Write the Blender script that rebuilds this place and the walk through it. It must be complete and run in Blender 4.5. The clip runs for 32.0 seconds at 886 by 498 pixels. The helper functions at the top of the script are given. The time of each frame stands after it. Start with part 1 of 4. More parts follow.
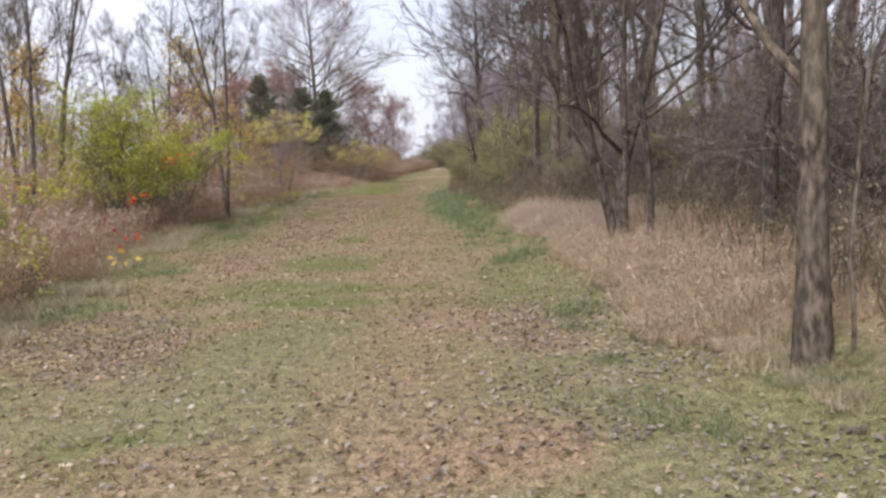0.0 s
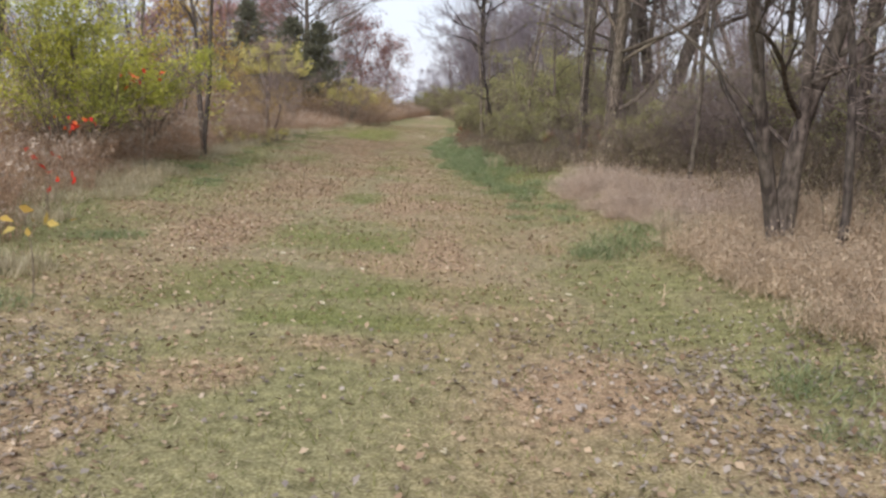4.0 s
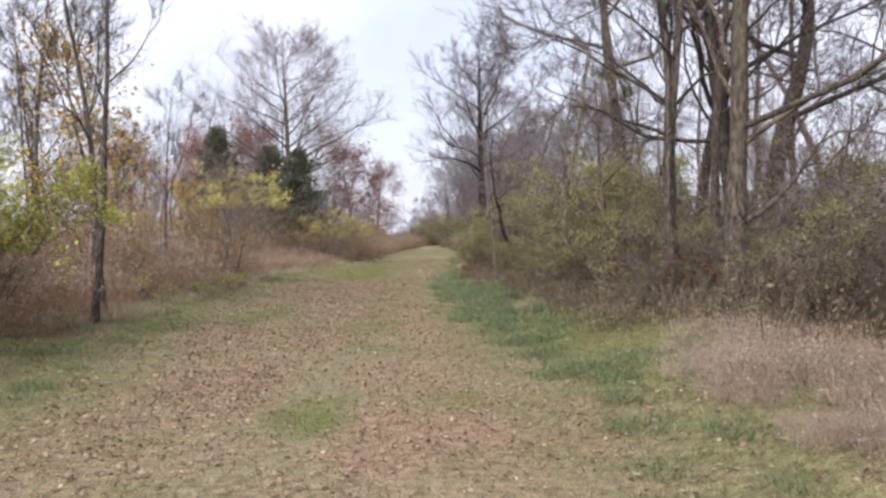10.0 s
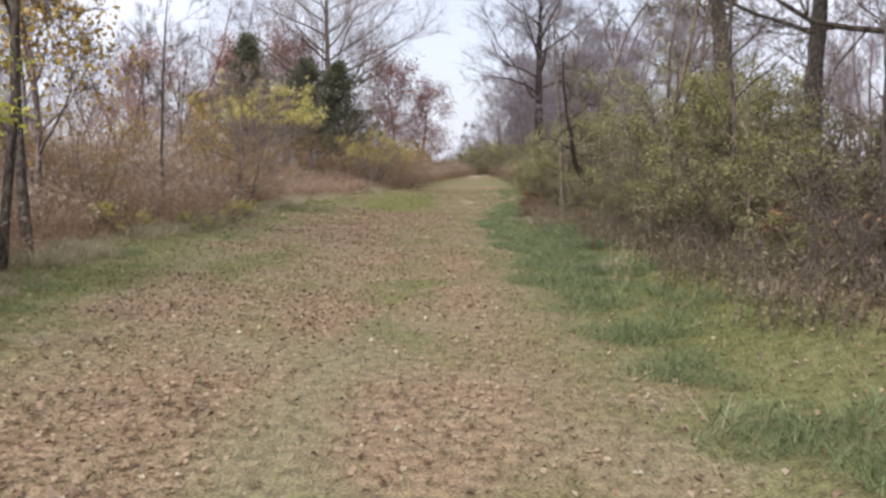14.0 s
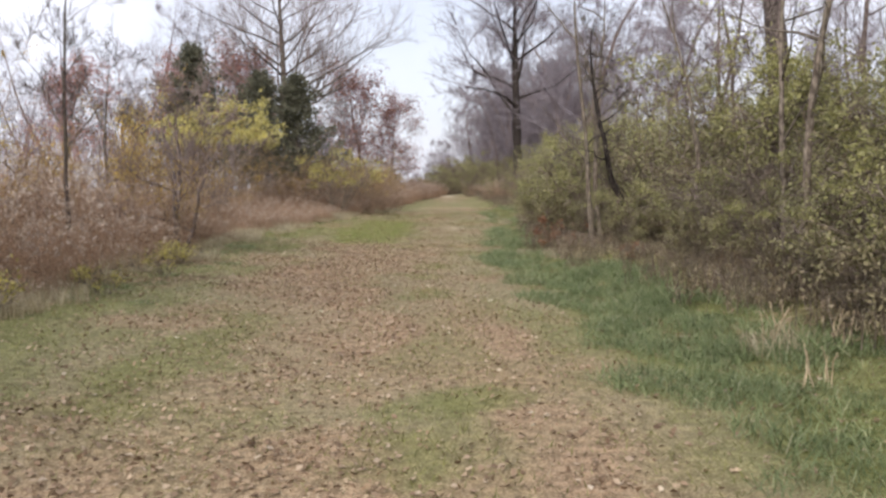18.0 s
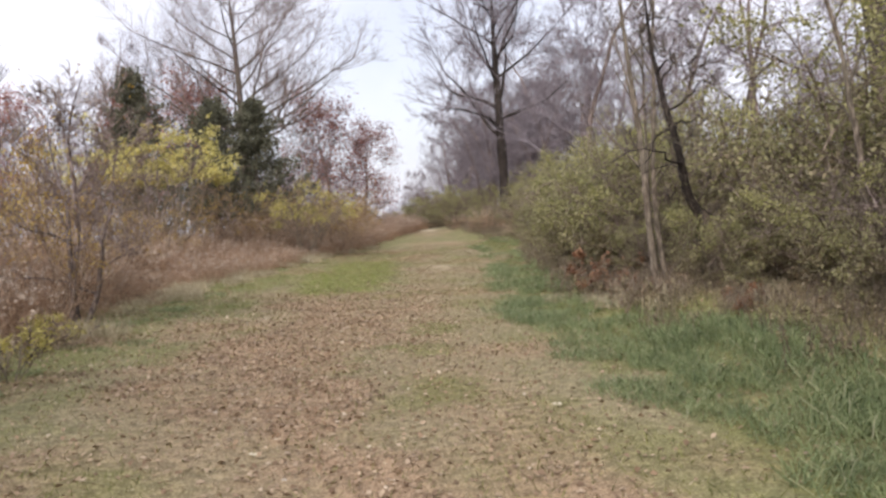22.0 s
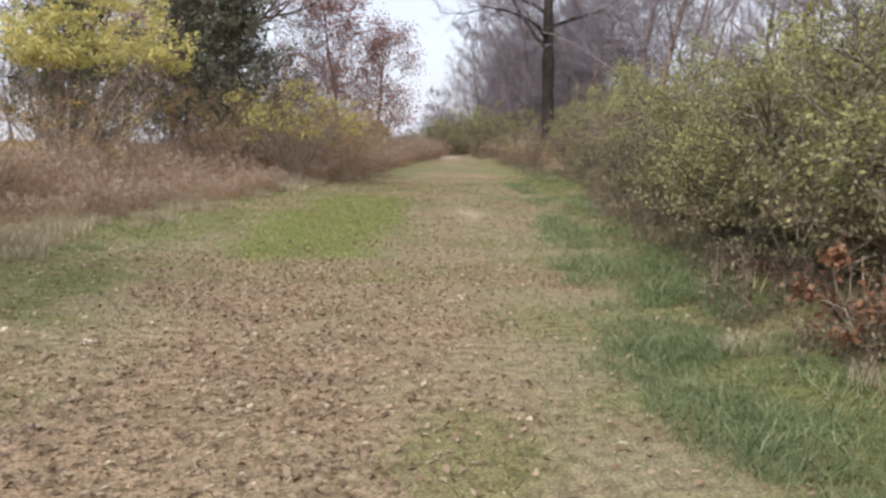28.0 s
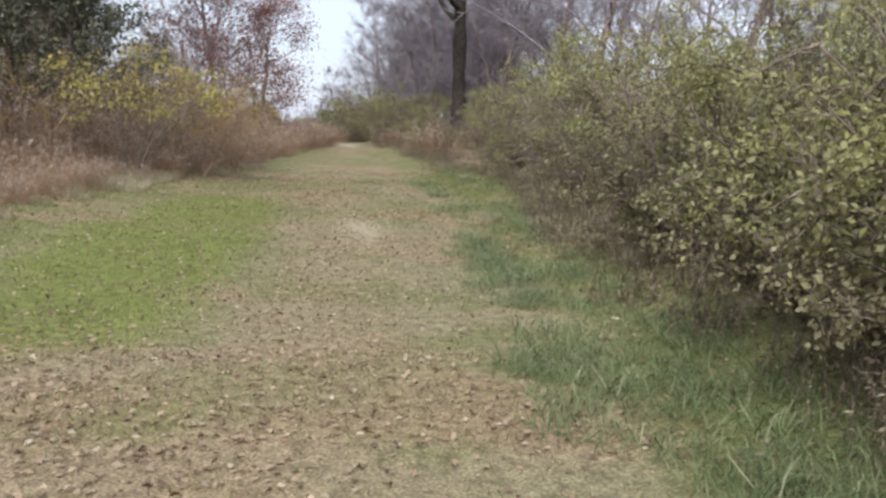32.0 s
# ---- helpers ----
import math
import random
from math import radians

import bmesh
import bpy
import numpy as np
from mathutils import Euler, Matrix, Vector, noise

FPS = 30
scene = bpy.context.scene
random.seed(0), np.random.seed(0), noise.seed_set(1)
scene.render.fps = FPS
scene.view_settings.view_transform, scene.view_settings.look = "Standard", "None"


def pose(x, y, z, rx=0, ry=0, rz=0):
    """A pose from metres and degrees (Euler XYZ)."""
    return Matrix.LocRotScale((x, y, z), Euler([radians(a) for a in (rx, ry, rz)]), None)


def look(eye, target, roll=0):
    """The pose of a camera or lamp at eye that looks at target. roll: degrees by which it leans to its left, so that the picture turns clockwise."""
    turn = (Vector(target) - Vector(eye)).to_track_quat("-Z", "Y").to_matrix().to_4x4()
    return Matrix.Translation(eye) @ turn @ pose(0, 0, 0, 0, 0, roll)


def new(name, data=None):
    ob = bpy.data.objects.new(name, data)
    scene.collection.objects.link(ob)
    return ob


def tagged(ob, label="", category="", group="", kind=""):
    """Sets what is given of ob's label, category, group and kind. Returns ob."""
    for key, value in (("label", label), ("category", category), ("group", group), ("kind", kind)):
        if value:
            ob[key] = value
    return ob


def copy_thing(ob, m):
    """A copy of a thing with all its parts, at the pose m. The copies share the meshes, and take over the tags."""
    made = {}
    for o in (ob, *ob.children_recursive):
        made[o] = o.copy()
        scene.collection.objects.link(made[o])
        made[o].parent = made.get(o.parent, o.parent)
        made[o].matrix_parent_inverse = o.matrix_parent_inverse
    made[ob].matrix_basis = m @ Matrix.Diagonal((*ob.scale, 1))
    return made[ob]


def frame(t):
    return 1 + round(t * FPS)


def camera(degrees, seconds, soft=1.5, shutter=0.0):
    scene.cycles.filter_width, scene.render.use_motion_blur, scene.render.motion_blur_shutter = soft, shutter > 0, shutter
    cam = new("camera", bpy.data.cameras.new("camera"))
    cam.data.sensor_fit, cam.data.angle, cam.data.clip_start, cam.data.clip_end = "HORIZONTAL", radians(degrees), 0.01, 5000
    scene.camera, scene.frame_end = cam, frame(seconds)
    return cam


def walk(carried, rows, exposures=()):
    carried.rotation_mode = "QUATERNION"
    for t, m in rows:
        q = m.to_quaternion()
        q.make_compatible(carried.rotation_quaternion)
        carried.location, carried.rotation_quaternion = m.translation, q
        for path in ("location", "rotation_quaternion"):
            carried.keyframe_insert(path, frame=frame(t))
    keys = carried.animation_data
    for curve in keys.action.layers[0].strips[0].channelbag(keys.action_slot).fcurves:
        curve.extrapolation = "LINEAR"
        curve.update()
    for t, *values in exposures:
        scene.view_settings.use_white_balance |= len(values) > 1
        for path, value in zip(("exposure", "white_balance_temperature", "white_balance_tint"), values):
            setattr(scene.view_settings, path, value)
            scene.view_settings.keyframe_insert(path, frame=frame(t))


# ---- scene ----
cam = camera(53.8, 32.0, soft=2.75)
# seconds, place, then pitch, heading and roll in degrees
WALK = [
    (0, 0.000, -0.000, 1.590, -5.75, -0.13, -2.22),
    (0.5, -0.307, 0.427, 1.605, -7.12, -3.14, -1.34),
    (1, -0.557, 0.847, 1.593, -9.17, -8.70, 1.11),
    (1.5, -0.717, 1.346, 1.605, -8.34, -4.89, -1.27),
    (2, -0.875, 1.860, 1.569, -11.66, -6.94, -1.05),
    (2.5, -0.935, 2.434, 1.548, -10.24, -4.57, 0.40),
    (3, -0.980, 2.987, 1.552, -11.91, -2.20, -0.11),
    (3.5, -0.943, 3.490, 1.536, -8.92, -1.48, 2.92),
    (5.5, -0.947, 5.221, 1.493, -9.64, -3.98, 0.30),
    (6, -0.989, 5.860, 1.537, -7.47, -2.36, 1.90),
    (6.5, -1.039, 6.480, 1.489, -5.86, -1.61, 2.80),
    (7, -0.995, 7.161, 1.518, -7.47, 1.02, 2.16),
    (7.5, -1.003, 7.782, 1.472, -11.18, -0.07, 0.92),
    (8, -0.995, 8.494, 1.510, -7.17, -0.82, 0.85),
    (8.5, -1.014, 9.160, 1.492, -7.89, 0.10, 1.05),
    (9, -0.935, 9.831, 1.493, -5.42, -0.99, -0.50),
    (9.5, -0.941, 10.432, 1.490, -2.72, -0.84, -0.93),
    (10, -0.945, 11.019, 1.478, -0.59, -1.74, -0.54),
    (10.5, -0.986, 11.631, 1.458, -1.48, 2.57, 1.74),
    (11, -0.989, 12.173, 1.419, -4.57, 0.41, 1.43),
    (11.5, -0.964, 12.749, 1.459, -4.44, 1.57, 0.69),
    (12, -1.011, 13.316, 1.477, -5.87, 1.35, -1.91),
    (12.5, -0.995, 13.931, 1.485, -4.40, -0.18, -2.26),
    (13, -1.057, 14.488, 1.453, -1.89, 0.30, 1.32),
    (13.5, -0.997, 15.081, 1.454, -4.26, 1.16, 1.79),
    (15.5, -1.166, 17.369, 1.434, -6.05, 0.51, 0.43),
    (16, -1.251, 17.983, 1.482, -5.20, -0.60, 0.22),
    (16.5, -1.349, 18.578, 1.459, -5.43, -5.53, 0.85),
    (17, -1.491, 19.209, 1.497, -3.90, -2.34, -0.21),
    (17.5, -1.672, 19.801, 1.474, -2.57, -2.36, 0.89),
    (18, -1.776, 20.440, 1.507, -4.03, -1.24, -0.44),
    (18.5, -1.949, 21.115, 1.481, -4.16, -3.93, 0.34),
    (19, -2.015, 21.706, 1.481, -1.58, -3.43, -1.43),
    (19.5, -2.082, 22.289, 1.442, -2.65, -1.87, -0.06),
    (20, -2.058, 22.837, 1.424, -1.45, -3.34, -2.67),
    (20.5, -2.072, 23.511, 1.418, -2.46, -0.67, -1.24),
    (21, -2.075, 24.141, 1.411, -4.49, -1.39, -3.25),
    (21.5, -2.121, 24.714, 1.412, -5.29, 5.68, 1.59),
    (22, -2.019, 25.337, 1.445, -1.85, -2.86, -3.28),
    (22.5, -2.035, 25.982, 1.460, -1.42, -3.17, -2.73),
    (23, -2.134, 26.592, 1.448, -0.40, -1.35, 1.39),
    (23.5, -2.138, 27.213, 1.438, -0.87, 0.09, 0.01),
    (24, -2.174, 27.821, 1.423, -3.12, -0.09, 1.25),
    (24.5, -2.108, 28.444, 1.420, -3.08, -3.15, -1.75),
    (26.5, -1.948, 30.944, 1.411, -4.75, -4.98, -0.26),
    (27, -1.929, 31.663, 1.449, -5.25, -4.63, 0.43),
    (27.5, -1.970, 32.328, 1.430, -5.43, -5.64, 2.59),
    (28, -1.914, 33.009, 1.457, -6.69, -1.83, 1.10),
    (28.5, -1.949, 33.654, 1.449, -5.50, -1.44, 3.48),
    (29, -1.839, 34.269, 1.436, -7.05, -1.82, 0.92),
    (29.5, -1.822, 34.923, 1.451, -7.58, -0.78, 3.96),
    (30, -1.671, 35.558, 1.443, -6.43, -4.56, 2.26),
    (30.5, -1.595, 36.158, 1.499, -7.92, -3.26, 2.29),
    (31, -1.533, 36.700, 1.486, -8.04, -9.43, 3.36),
    (31.5, -1.475, 37.298, 1.549, -7.06, -6.82, 1.69),
    (32, -1.492, 37.849, 1.546, -7.43, -8.35, 2.44),
]
# seconds, stops, white balance
WHITE = [(0, 0.64, 6450, 14), (3, 0.64, 6450, 12), (6, 0.64, 6400, 11), (7, 0.6, 6450, 13), (8, 0.64, 5950, 18), (9, 0.6, 6150, 17), (10, 0.64, 6350, 14), (12, 0.57, 6480, 15), (16, 0.58, 6380, 11), (18, 0.62, 6550, 13), (20, 0.64, 6450, 13), (24, 0.64, 6800, 16), (27, 0.64, 6350, 12), (29, 0.64, 6500, 12), (30, 0.64, 6350, 11), (32, 0.64, 6200, 9)]
walk(cam, [(t, pose(x, y, z, 90 + pitch, 0, heading) @ pose(0, 0, 0, 0, 0, roll)) for t, x, y, z, pitch, heading, roll in WALK], WHITE)

# ---- sky and sun: bright overcast ----
world = bpy.data.worlds.new("overcast")
scene.world = world
world.use_nodes = True
wn, wl = world.node_tree.nodes, world.node_tree.links
wn.clear()
SUN_UP, SUN_AZ = radians(40), radians(205)
sky = wn.new("ShaderNodeTexSky")
sky.sky_type, sky.sun_disc, sky.sun_elevation, sky.sun_rotation = "NISHITA", False, SUN_UP, SUN_AZ
sky.dust_density = 3.0
wco, wnoise, wramp = wn.new("ShaderNodeTexCoord"), wn.new("ShaderNodeTexNoise"), wn.new("ShaderNodeValToRGB")
wmix, wbg, wout = wn.new("ShaderNodeMix"), wn.new("ShaderNodeBackground"), wn.new("ShaderNodeOutputWorld")
wnoise.inputs["Scale"].default_value, wnoise.inputs["Detail"].default_value = 2.2, 5
wramp.color_ramp.elements[0].position, wramp.color_ramp.elements[0].color = 0.36, (0.58, 0.58, 0.58, 1)
wramp.color_ramp.elements[1].position, wramp.color_ramp.elements[1].color = 0.6, (0.97, 0.97, 0.97, 1)
wmix.data_type = "RGBA"
wmix.inputs["B"].default_value = (7.5, 7.8, 8.75, 1)
wbg.inputs["Strength"].default_value = 0.1
wl.new(wco.outputs["Generated"], wnoise.inputs["Vector"])
wl.new(wnoise.outputs["Fac"], wramp.inputs["Fac"])
wl.new(wramp.outputs["Color"], wmix.inputs["Factor"])
wl.new(sky.outputs["Color"], wmix.inputs["A"])
wl.new(wmix.outputs["Result"], wbg.inputs["Color"])
wl.new(wbg.outputs["Background"], wout.inputs["Surface"])
sun = new("sun", bpy.data.lights.new("sun", "SUN"))
sun.data.energy, sun.data.angle, sun.data.color = 2.1, radians(20), (1.0, 0.97, 0.93)
sun.matrix_world = look((0, 0, 60), (-60 * math.sin(SUN_AZ) / math.tan(SUN_UP), -60 * math.cos(SUN_AZ) / math.tan(SUN_UP), 0))


# ---- mesh tools ----
rng = np.random.default_rng(7)


class Quads:
    """Collects four-sided faces and makes one mesh of them."""

    def __init__(self):
        self.v, self.f, self.n = [], [], 0

    def add(self, v, f):
        v = np.asarray(v, dtype=float).reshape(-1, 3)
        self.v.append(v)
        self.f.append(np.asarray(f, dtype=np.int64).reshape(-1, 4) + self.n)
        self.n += len(v)

    def mesh(self, name, material, smooth=True):
        v, f = np.concatenate(self.v), np.concatenate(self.f)
        me = bpy.data.meshes.new(name)
        me.vertices.add(len(v))
        me.vertices.foreach_set("co", v.astype(np.float32).ravel())
        me.loops.add(f.size)
        me.loops.foreach_set("vertex_index", f.astype(np.int32).ravel())
        me.polygons.add(len(f))
        me.polygons.foreach_set("loop_start", np.arange(0, f.size, 4, dtype=np.int32))
        me.polygons.foreach_set("use_smooth", np.full(len(f), smooth))
        me.update(calc_edges=True)
        me.materials.append(material)
        return me


def part(name, quads, material, parent, label="", smooth=True):
    ob = new(name, quads.mesh(name, material, smooth))
    ob.parent = parent
    return tagged(ob, label)


def unit(v):
    return v / np.maximum(np.linalg.norm(v, axis=-1, keepdims=True), 1e-9)


def tube(q, pts, rad, sides):
    pts, n = np.asarray(pts), len(pts)
    tan = unit(np.gradient(pts, axis=0))
    ref = np.array([1.0, 0.0, 0.0]) if abs(tan[0][0]) < 0.8 else np.array([0.0, 1.0, 0.0])
    a = unit(np.cross(tan, ref))
    b = np.cross(tan, a)
    w = np.arange(sides) * 2 * np.pi / sides
    v = pts[:, None] + np.asarray(rad)[:, None, None] * (np.cos(w)[None, :, None] * a[:, None] + np.sin(w)[None, :, None] * b[:, None])
    i, j = np.meshgrid(np.arange(n - 1), np.arange(sides), indexing="ij")
    k = (j + 1) % sides
    q.add(v, np.stack([i * sides + j, i * sides + k, (i + 1) * sides + k, (i + 1) * sides + j], -1))


def twigs(q, start, way, length, rad, bend=0.25):
    """Many three-sided twigs of two pieces at once."""
    n = len(start)
    if n == 0:
        return
    way = unit(way)
    mid = start + way * (length * 0.5)[:, None]
    end = start + (unit(way + rng.normal(0, bend, (n, 3)))) * length[:, None]
    a = unit(np.cross(way, np.array([0.31, 0.57, 0.76])))
    b = np.cross(way, a)
    rings = []
    for c, s in ((start, 1.0), (mid, 0.72), (end, 0.3)):
        for w in (0, 2.094, 4.189):
            rings.append(c + (rad * s)[:, None] * (math.cos(w) * a + math.sin(w) * b))
    v = np.stack(rings, 1)
    f = []
    for r in (0, 3):
        for j in range(3):
            f.append([r + j, r + (j + 1) % 3, r + 3 + (j + 1) % 3, r + 3 + j])
    q.add(v, np.arange(n)[:, None, None] * 9 + np.array(f)[None])


def leaves(q, at, size, flat=0.0, droop=0.0, narrow=0.6):
    """Many folded leaf blades; flat > 0 lays them level."""
    n = len(at)
    if n == 0:
        return
    nor = unit(rng.normal(0, 1, (n, 3)) + np.array([0, 0, flat]))
    along = unit(np.cross(nor, rng.normal(0, 1, (n, 3))))
    along = unit(along + np.array([0, 0, -droop]))
    side = unit(np.cross(nor, along))
    s = size[:, None]
    fold = nor * s * rng.uniform(0.05, 0.22, (n, 1))
    v = np.stack([at, at + along * s * 0.5 + side * s * narrow * 0.5 + fold, at + along * s, at + along * s * 0.5 - side * s * narrow * 0.5 + fold], 1)
    q.add(v, np.arange(n)[:, None] * 4 + np.arange(4)[None])


def blades(q, at, height, width, lean, pieces=2):
    """Many grass blades, of one piece or of two that bend over."""
    n = len(at)
    w = rng.uniform(0, 2 * np.pi, n)
    side = np.stack([np.cos(w), np.sin(w), 0 * w], 1) * width[:, None]
    w2 = rng.uniform(0, 2 * np.pi, n)
    over = np.stack([np.cos(w2), np.sin(w2), 0 * w2], 1) * (lean * height)[:, None]
    up = np.stack([0 * w, 0 * w, height], 1)
    mid, tip = at + up * 0.6 + over * 0.35, at + up * (1 - 0.35 * np.minimum(lean, 1.5))[:, None] + over
    v = np.stack([at - side, at + side, mid + side * 0.7, mid - side * 0.7, tip + side * 0.12, tip - side * 0.12], 1)
    if pieces == 1:
        q.add(v[:, [0, 1, 4, 5]], np.arange(n)[:, None] * 4 + np.arange(4)[None])
        return
    f = np.array([[0, 1, 2, 3], [3, 2, 4, 5]])
    q.add(v, np.arange(n)[:, None, None] * 6 + f[None])


TABLE = rng.uniform(0, 1, (256, 256))


def patchy(x, y, size, octaves=3, shift=0):
    """Soft random patches, 0 to 1, of about that size in metres."""
    total, out, amp = 0.0, 0.0, 1.0
    for o in range(octaves):
        u, v = x / size * 2 ** o + 31.7 * shift + 11 * o, y / size * 2 ** o + 17.3 * shift + 5 * o
        i, j = np.floor(u).astype(int), np.floor(v).astype(int)
        fu, fv = u - i, v - j
        fu, fv = fu * fu * (3 - 2 * fu), fv * fv * (3 - 2 * fv)
        t = TABLE
        val = (t[i % 256, j % 256] * (1 - fu) + t[(i + 1) % 256, j % 256] * fu) * (1 - fv) + (t[i % 256, (j + 1) % 256] * (1 - fu) + t[(i + 1) % 256, (j + 1) % 256] * fu) * fv
        out, total, amp = out + amp * val, total + amp, amp * 0.55
    return out / total


def ease(a, b, v):
    u = np.clip((v - a) / (b - a), 0, 1)
    return u * u * (3 - 2 * u)


# ---- the lie of the land: a mown track between low banks that climbs to a crest ----
def left_edge(y):
    return np.interp(y, [-8, 6, 10, 16, 26, 45, 56, 62, 70, 76, 82], [-4.3, -4.3, -4.6, -5.6, -6.2, -6.9, -5.3, -3.7, -2.3, -1.3, -0.8])


def right_edge(y):
    return np.interp(y, [-8, 5, 12, 20, 28, 34, 36, 38.5, 40.5, 43, 50, 55, 62, 70, 76, 82], [2.2, 2.1, 1.9, 1.5, 1.45, 1.15, 0.85, 0.5, 0.8, 1.05, 1.65, 2.1, 1.7, 0.95, 0.4, 0.1])


def land(x, y):
    x, y = np.asarray(x, float), np.asarray(y, float)
    rise = 0.95 * ease(44, 82, y) - 0.9 * ease(84, 130, y)
    foot = np.interp(y, [-8, 5, 12, 20, 28, 36, 42, 50, 62, 80], [1.9, 1.75, 1.15, 0.75, 0.85, 0.25, 0.3, 0.95, 1.15, 0.4])
    banks = 0.06 * np.clip(-x - 3, 0, 6) + 0.72 * ease(-0.6, 3.0, x - foot)
    return rise + banks + 0.05 * (patchy(x, y, 2.3, 2, 5) - 0.5) * ease(4, 9, abs(x + 1.5) + 3)


# patches of the turf: place, half width, half length
GREEN_PATCHES = [(-2.7, 11.6, 0.9, 0.6), (-0.8, 11.0, 1.0, 0.5), (-2.1, 4.6, 0.5, 0.5), (-2.3, 14.2, 0.4, 1.3), (-1.4, 13.7, 0.55, 0.7), (-3.9, 28.2, 0.5, 2.3), (-1.3, 10.0, 1.0, 0.35), (-2.9, 10.6, 0.5, 0.6), (-1.9, 18.4, 0.45, 0.8), (-0.5, 19.2, 0.35, 0.6), (-1.4, 26.5, 0.4, 0.6), (-1.95, 25.2, 0.35, 0.5), (-1.75, 32.7, 0.5, 0.7), (-1.85, 35.3, 0.4, 0.5), (-1.6, 37.1, 0.35, 0.6), (-3.8, 30.2, 0.4, 0.6), (-2.4, 42.3, 0.5, 0.4), (-5.2, 24.5, 0.7, 3.0), (-5.2, 41.3, 0.6, 2.0), (-5.8, 48.0, 1.2, 3.5)]
BROWN_PATCHES = [(0.1, 8.6, 0.8, 0.9), (0.0, 4.7, 0.8, 0.6), (-3.2, 14.3, 0.7, 2.0), (-0.65, 13.4, 0.5, 2.4), (-1.2, 17.3, 0.5, 2.0), (-1.1, 20.6, 0.6, 1.2), (-3.0, 19.6, 0.8, 2.4), (-0.6, 17.8, 0.6, 0.9), (-3.1, 38.4, 1.0, 3.4), (-2.3, 24.6, 0.6, 1.5), (-0.95, 25.1, 0.5, 1.6), (-3.8, 24.0, 0.7, 1.3), (-2.5, 29.2, 0.7, 2.8), (-1.0, 28.4, 0.35, 1.6), (-3.6, 34.6, 1.1, 3.2), (-2.8, 32.4, 0.5, 1.6), (-3.3, 41.3, 1.0, 1.6), (-2.0, 39.8, 0.6, 1.2)]


def patched(x, y, rows, ragged):
    """The most of some soft-edged patches, 0 to 1."""
    out = np.zeros(np.shape(x))
    for px, py, hw, hl in rows:
        out = np.maximum(out, 1 - ease(0.55, 1.25, np.sqrt(((x - px) / hw) ** 2 + ((y - py) / hl) ** 2) + 1.7 * (ragged - 0.5)))
    return out


def cover(x, y):
    """How green, how leaf-strewn, how bare and how bright the turf is."""
    le, re = left_edge(y), right_edge(y)
    n1, n2, n3 = patchy(x, y, 1.6, 3, 1), patchy(x, y, 2.6, 3, 2), patchy(x, y, 0.9, 3, 3)
    wide = np.interp(y, [5, 18, 25, 29, 36, 40, 46, 55], [0.9, 1.1, 1.6, 1.9, 1.2, 1.0, 1.0, 1.2])
    strip = ease(re - wide, re - wide + 0.7, x + 0.8 * (n1 - 0.5)) * (1 - ease(re + 0.5, re + 1.2, x))
    verge = (1 - ease(le + 0.5, le + 1.9, x + 1.0 * (n1 - 0.5))) * ease(le - 0.6, le, x)
    meadow = ease(43.0, 44.8, y + 1.5 * (n3 - 0.5) - 0.5 * (x + 3.4)) * (1 - ease(54, 57, y)) * ease(-5.0, -4.0, x + 0.1 * (50 - y) * (y > 50) + 0.6 * (n3 - 0.5)) * (1 - ease(-2.9, -2.1, x - 0.04 * (y - 44) + 0.6 * (n3 - 0.5)))
    far = 1 - 0.6 * ease(58, 70, y)
    strip, verge = strip * far, verge * far
    spots = patched(x, y, GREEN_PATCHES, patchy(x, y, 0.5, 3, 9)) * (0.7 + 0.5 * n3)
    worn = patched(x, y, BROWN_PATCHES, n1)
    tufts = np.maximum(ease(0.5, 0.6, n2) * 0.6, ease(0.54, 0.66, n3) * 0.6) * (0.5 + 0.5 * ease(6, 10, y)) * (1 - 0.7 * worn)
    green = np.clip(np.maximum.reduce([strip * (0.55 + 0.7 * n2) * (0.55 + 0.6 * ease(18, 24, y)), verge * 0.75, meadow, tufts, spots]), 0, 1)
    wheel = np.exp(-((x - np.interp(y, [0, 15, 25, 35, 60], [-0.4, -0.3, -0.8, -1.8, -0.9])) / 0.6) ** 2) * (0.55 - 0.25 * ease(42, 46, y))
    wheel2 = np.exp(-((x + 3.4) / 0.85) ** 2) * ease(4, 9, y) * (0.55 - 0.45 * ease(43, 46, y))
    litter = np.clip(np.maximum.reduce([wheel, wheel2, worn * (0.55 + 0.8 * n1), ease(0.52, 0.7, n1) * 0.6]) * (0.3 + 1.4 * n3), 0, 1) * (1 - 0.45 * strip) * (1 - 0.75 * meadow) * (1 - 0.4 * spots)
    outside = np.maximum(ease(re + 0.3, re + 1.3, x), 1 - ease(le - 1.2, le - 0.2, x))
    bare = np.exp(-((x + 0.2) / 0.5) ** 2 - ((y - 78) / 2.4) ** 2) * 0.95 + 0.35 * np.exp(-((x + 0.8) / 0.35) ** 2 - ((y - 51.2) / 1.6) ** 2)
    return green * (1 - 0.7 * outside), np.maximum(litter, outside * 0.8), bare, meadow * (0.45 + 0.6 * n3)


# ---- materials ----
def material(name):
    m = bpy.data.materials.new(name)
    m.use_nodes = True
    nt = m.node_tree
    return m, nt.nodes, nt.links, nt.nodes["Principled BSDF"]


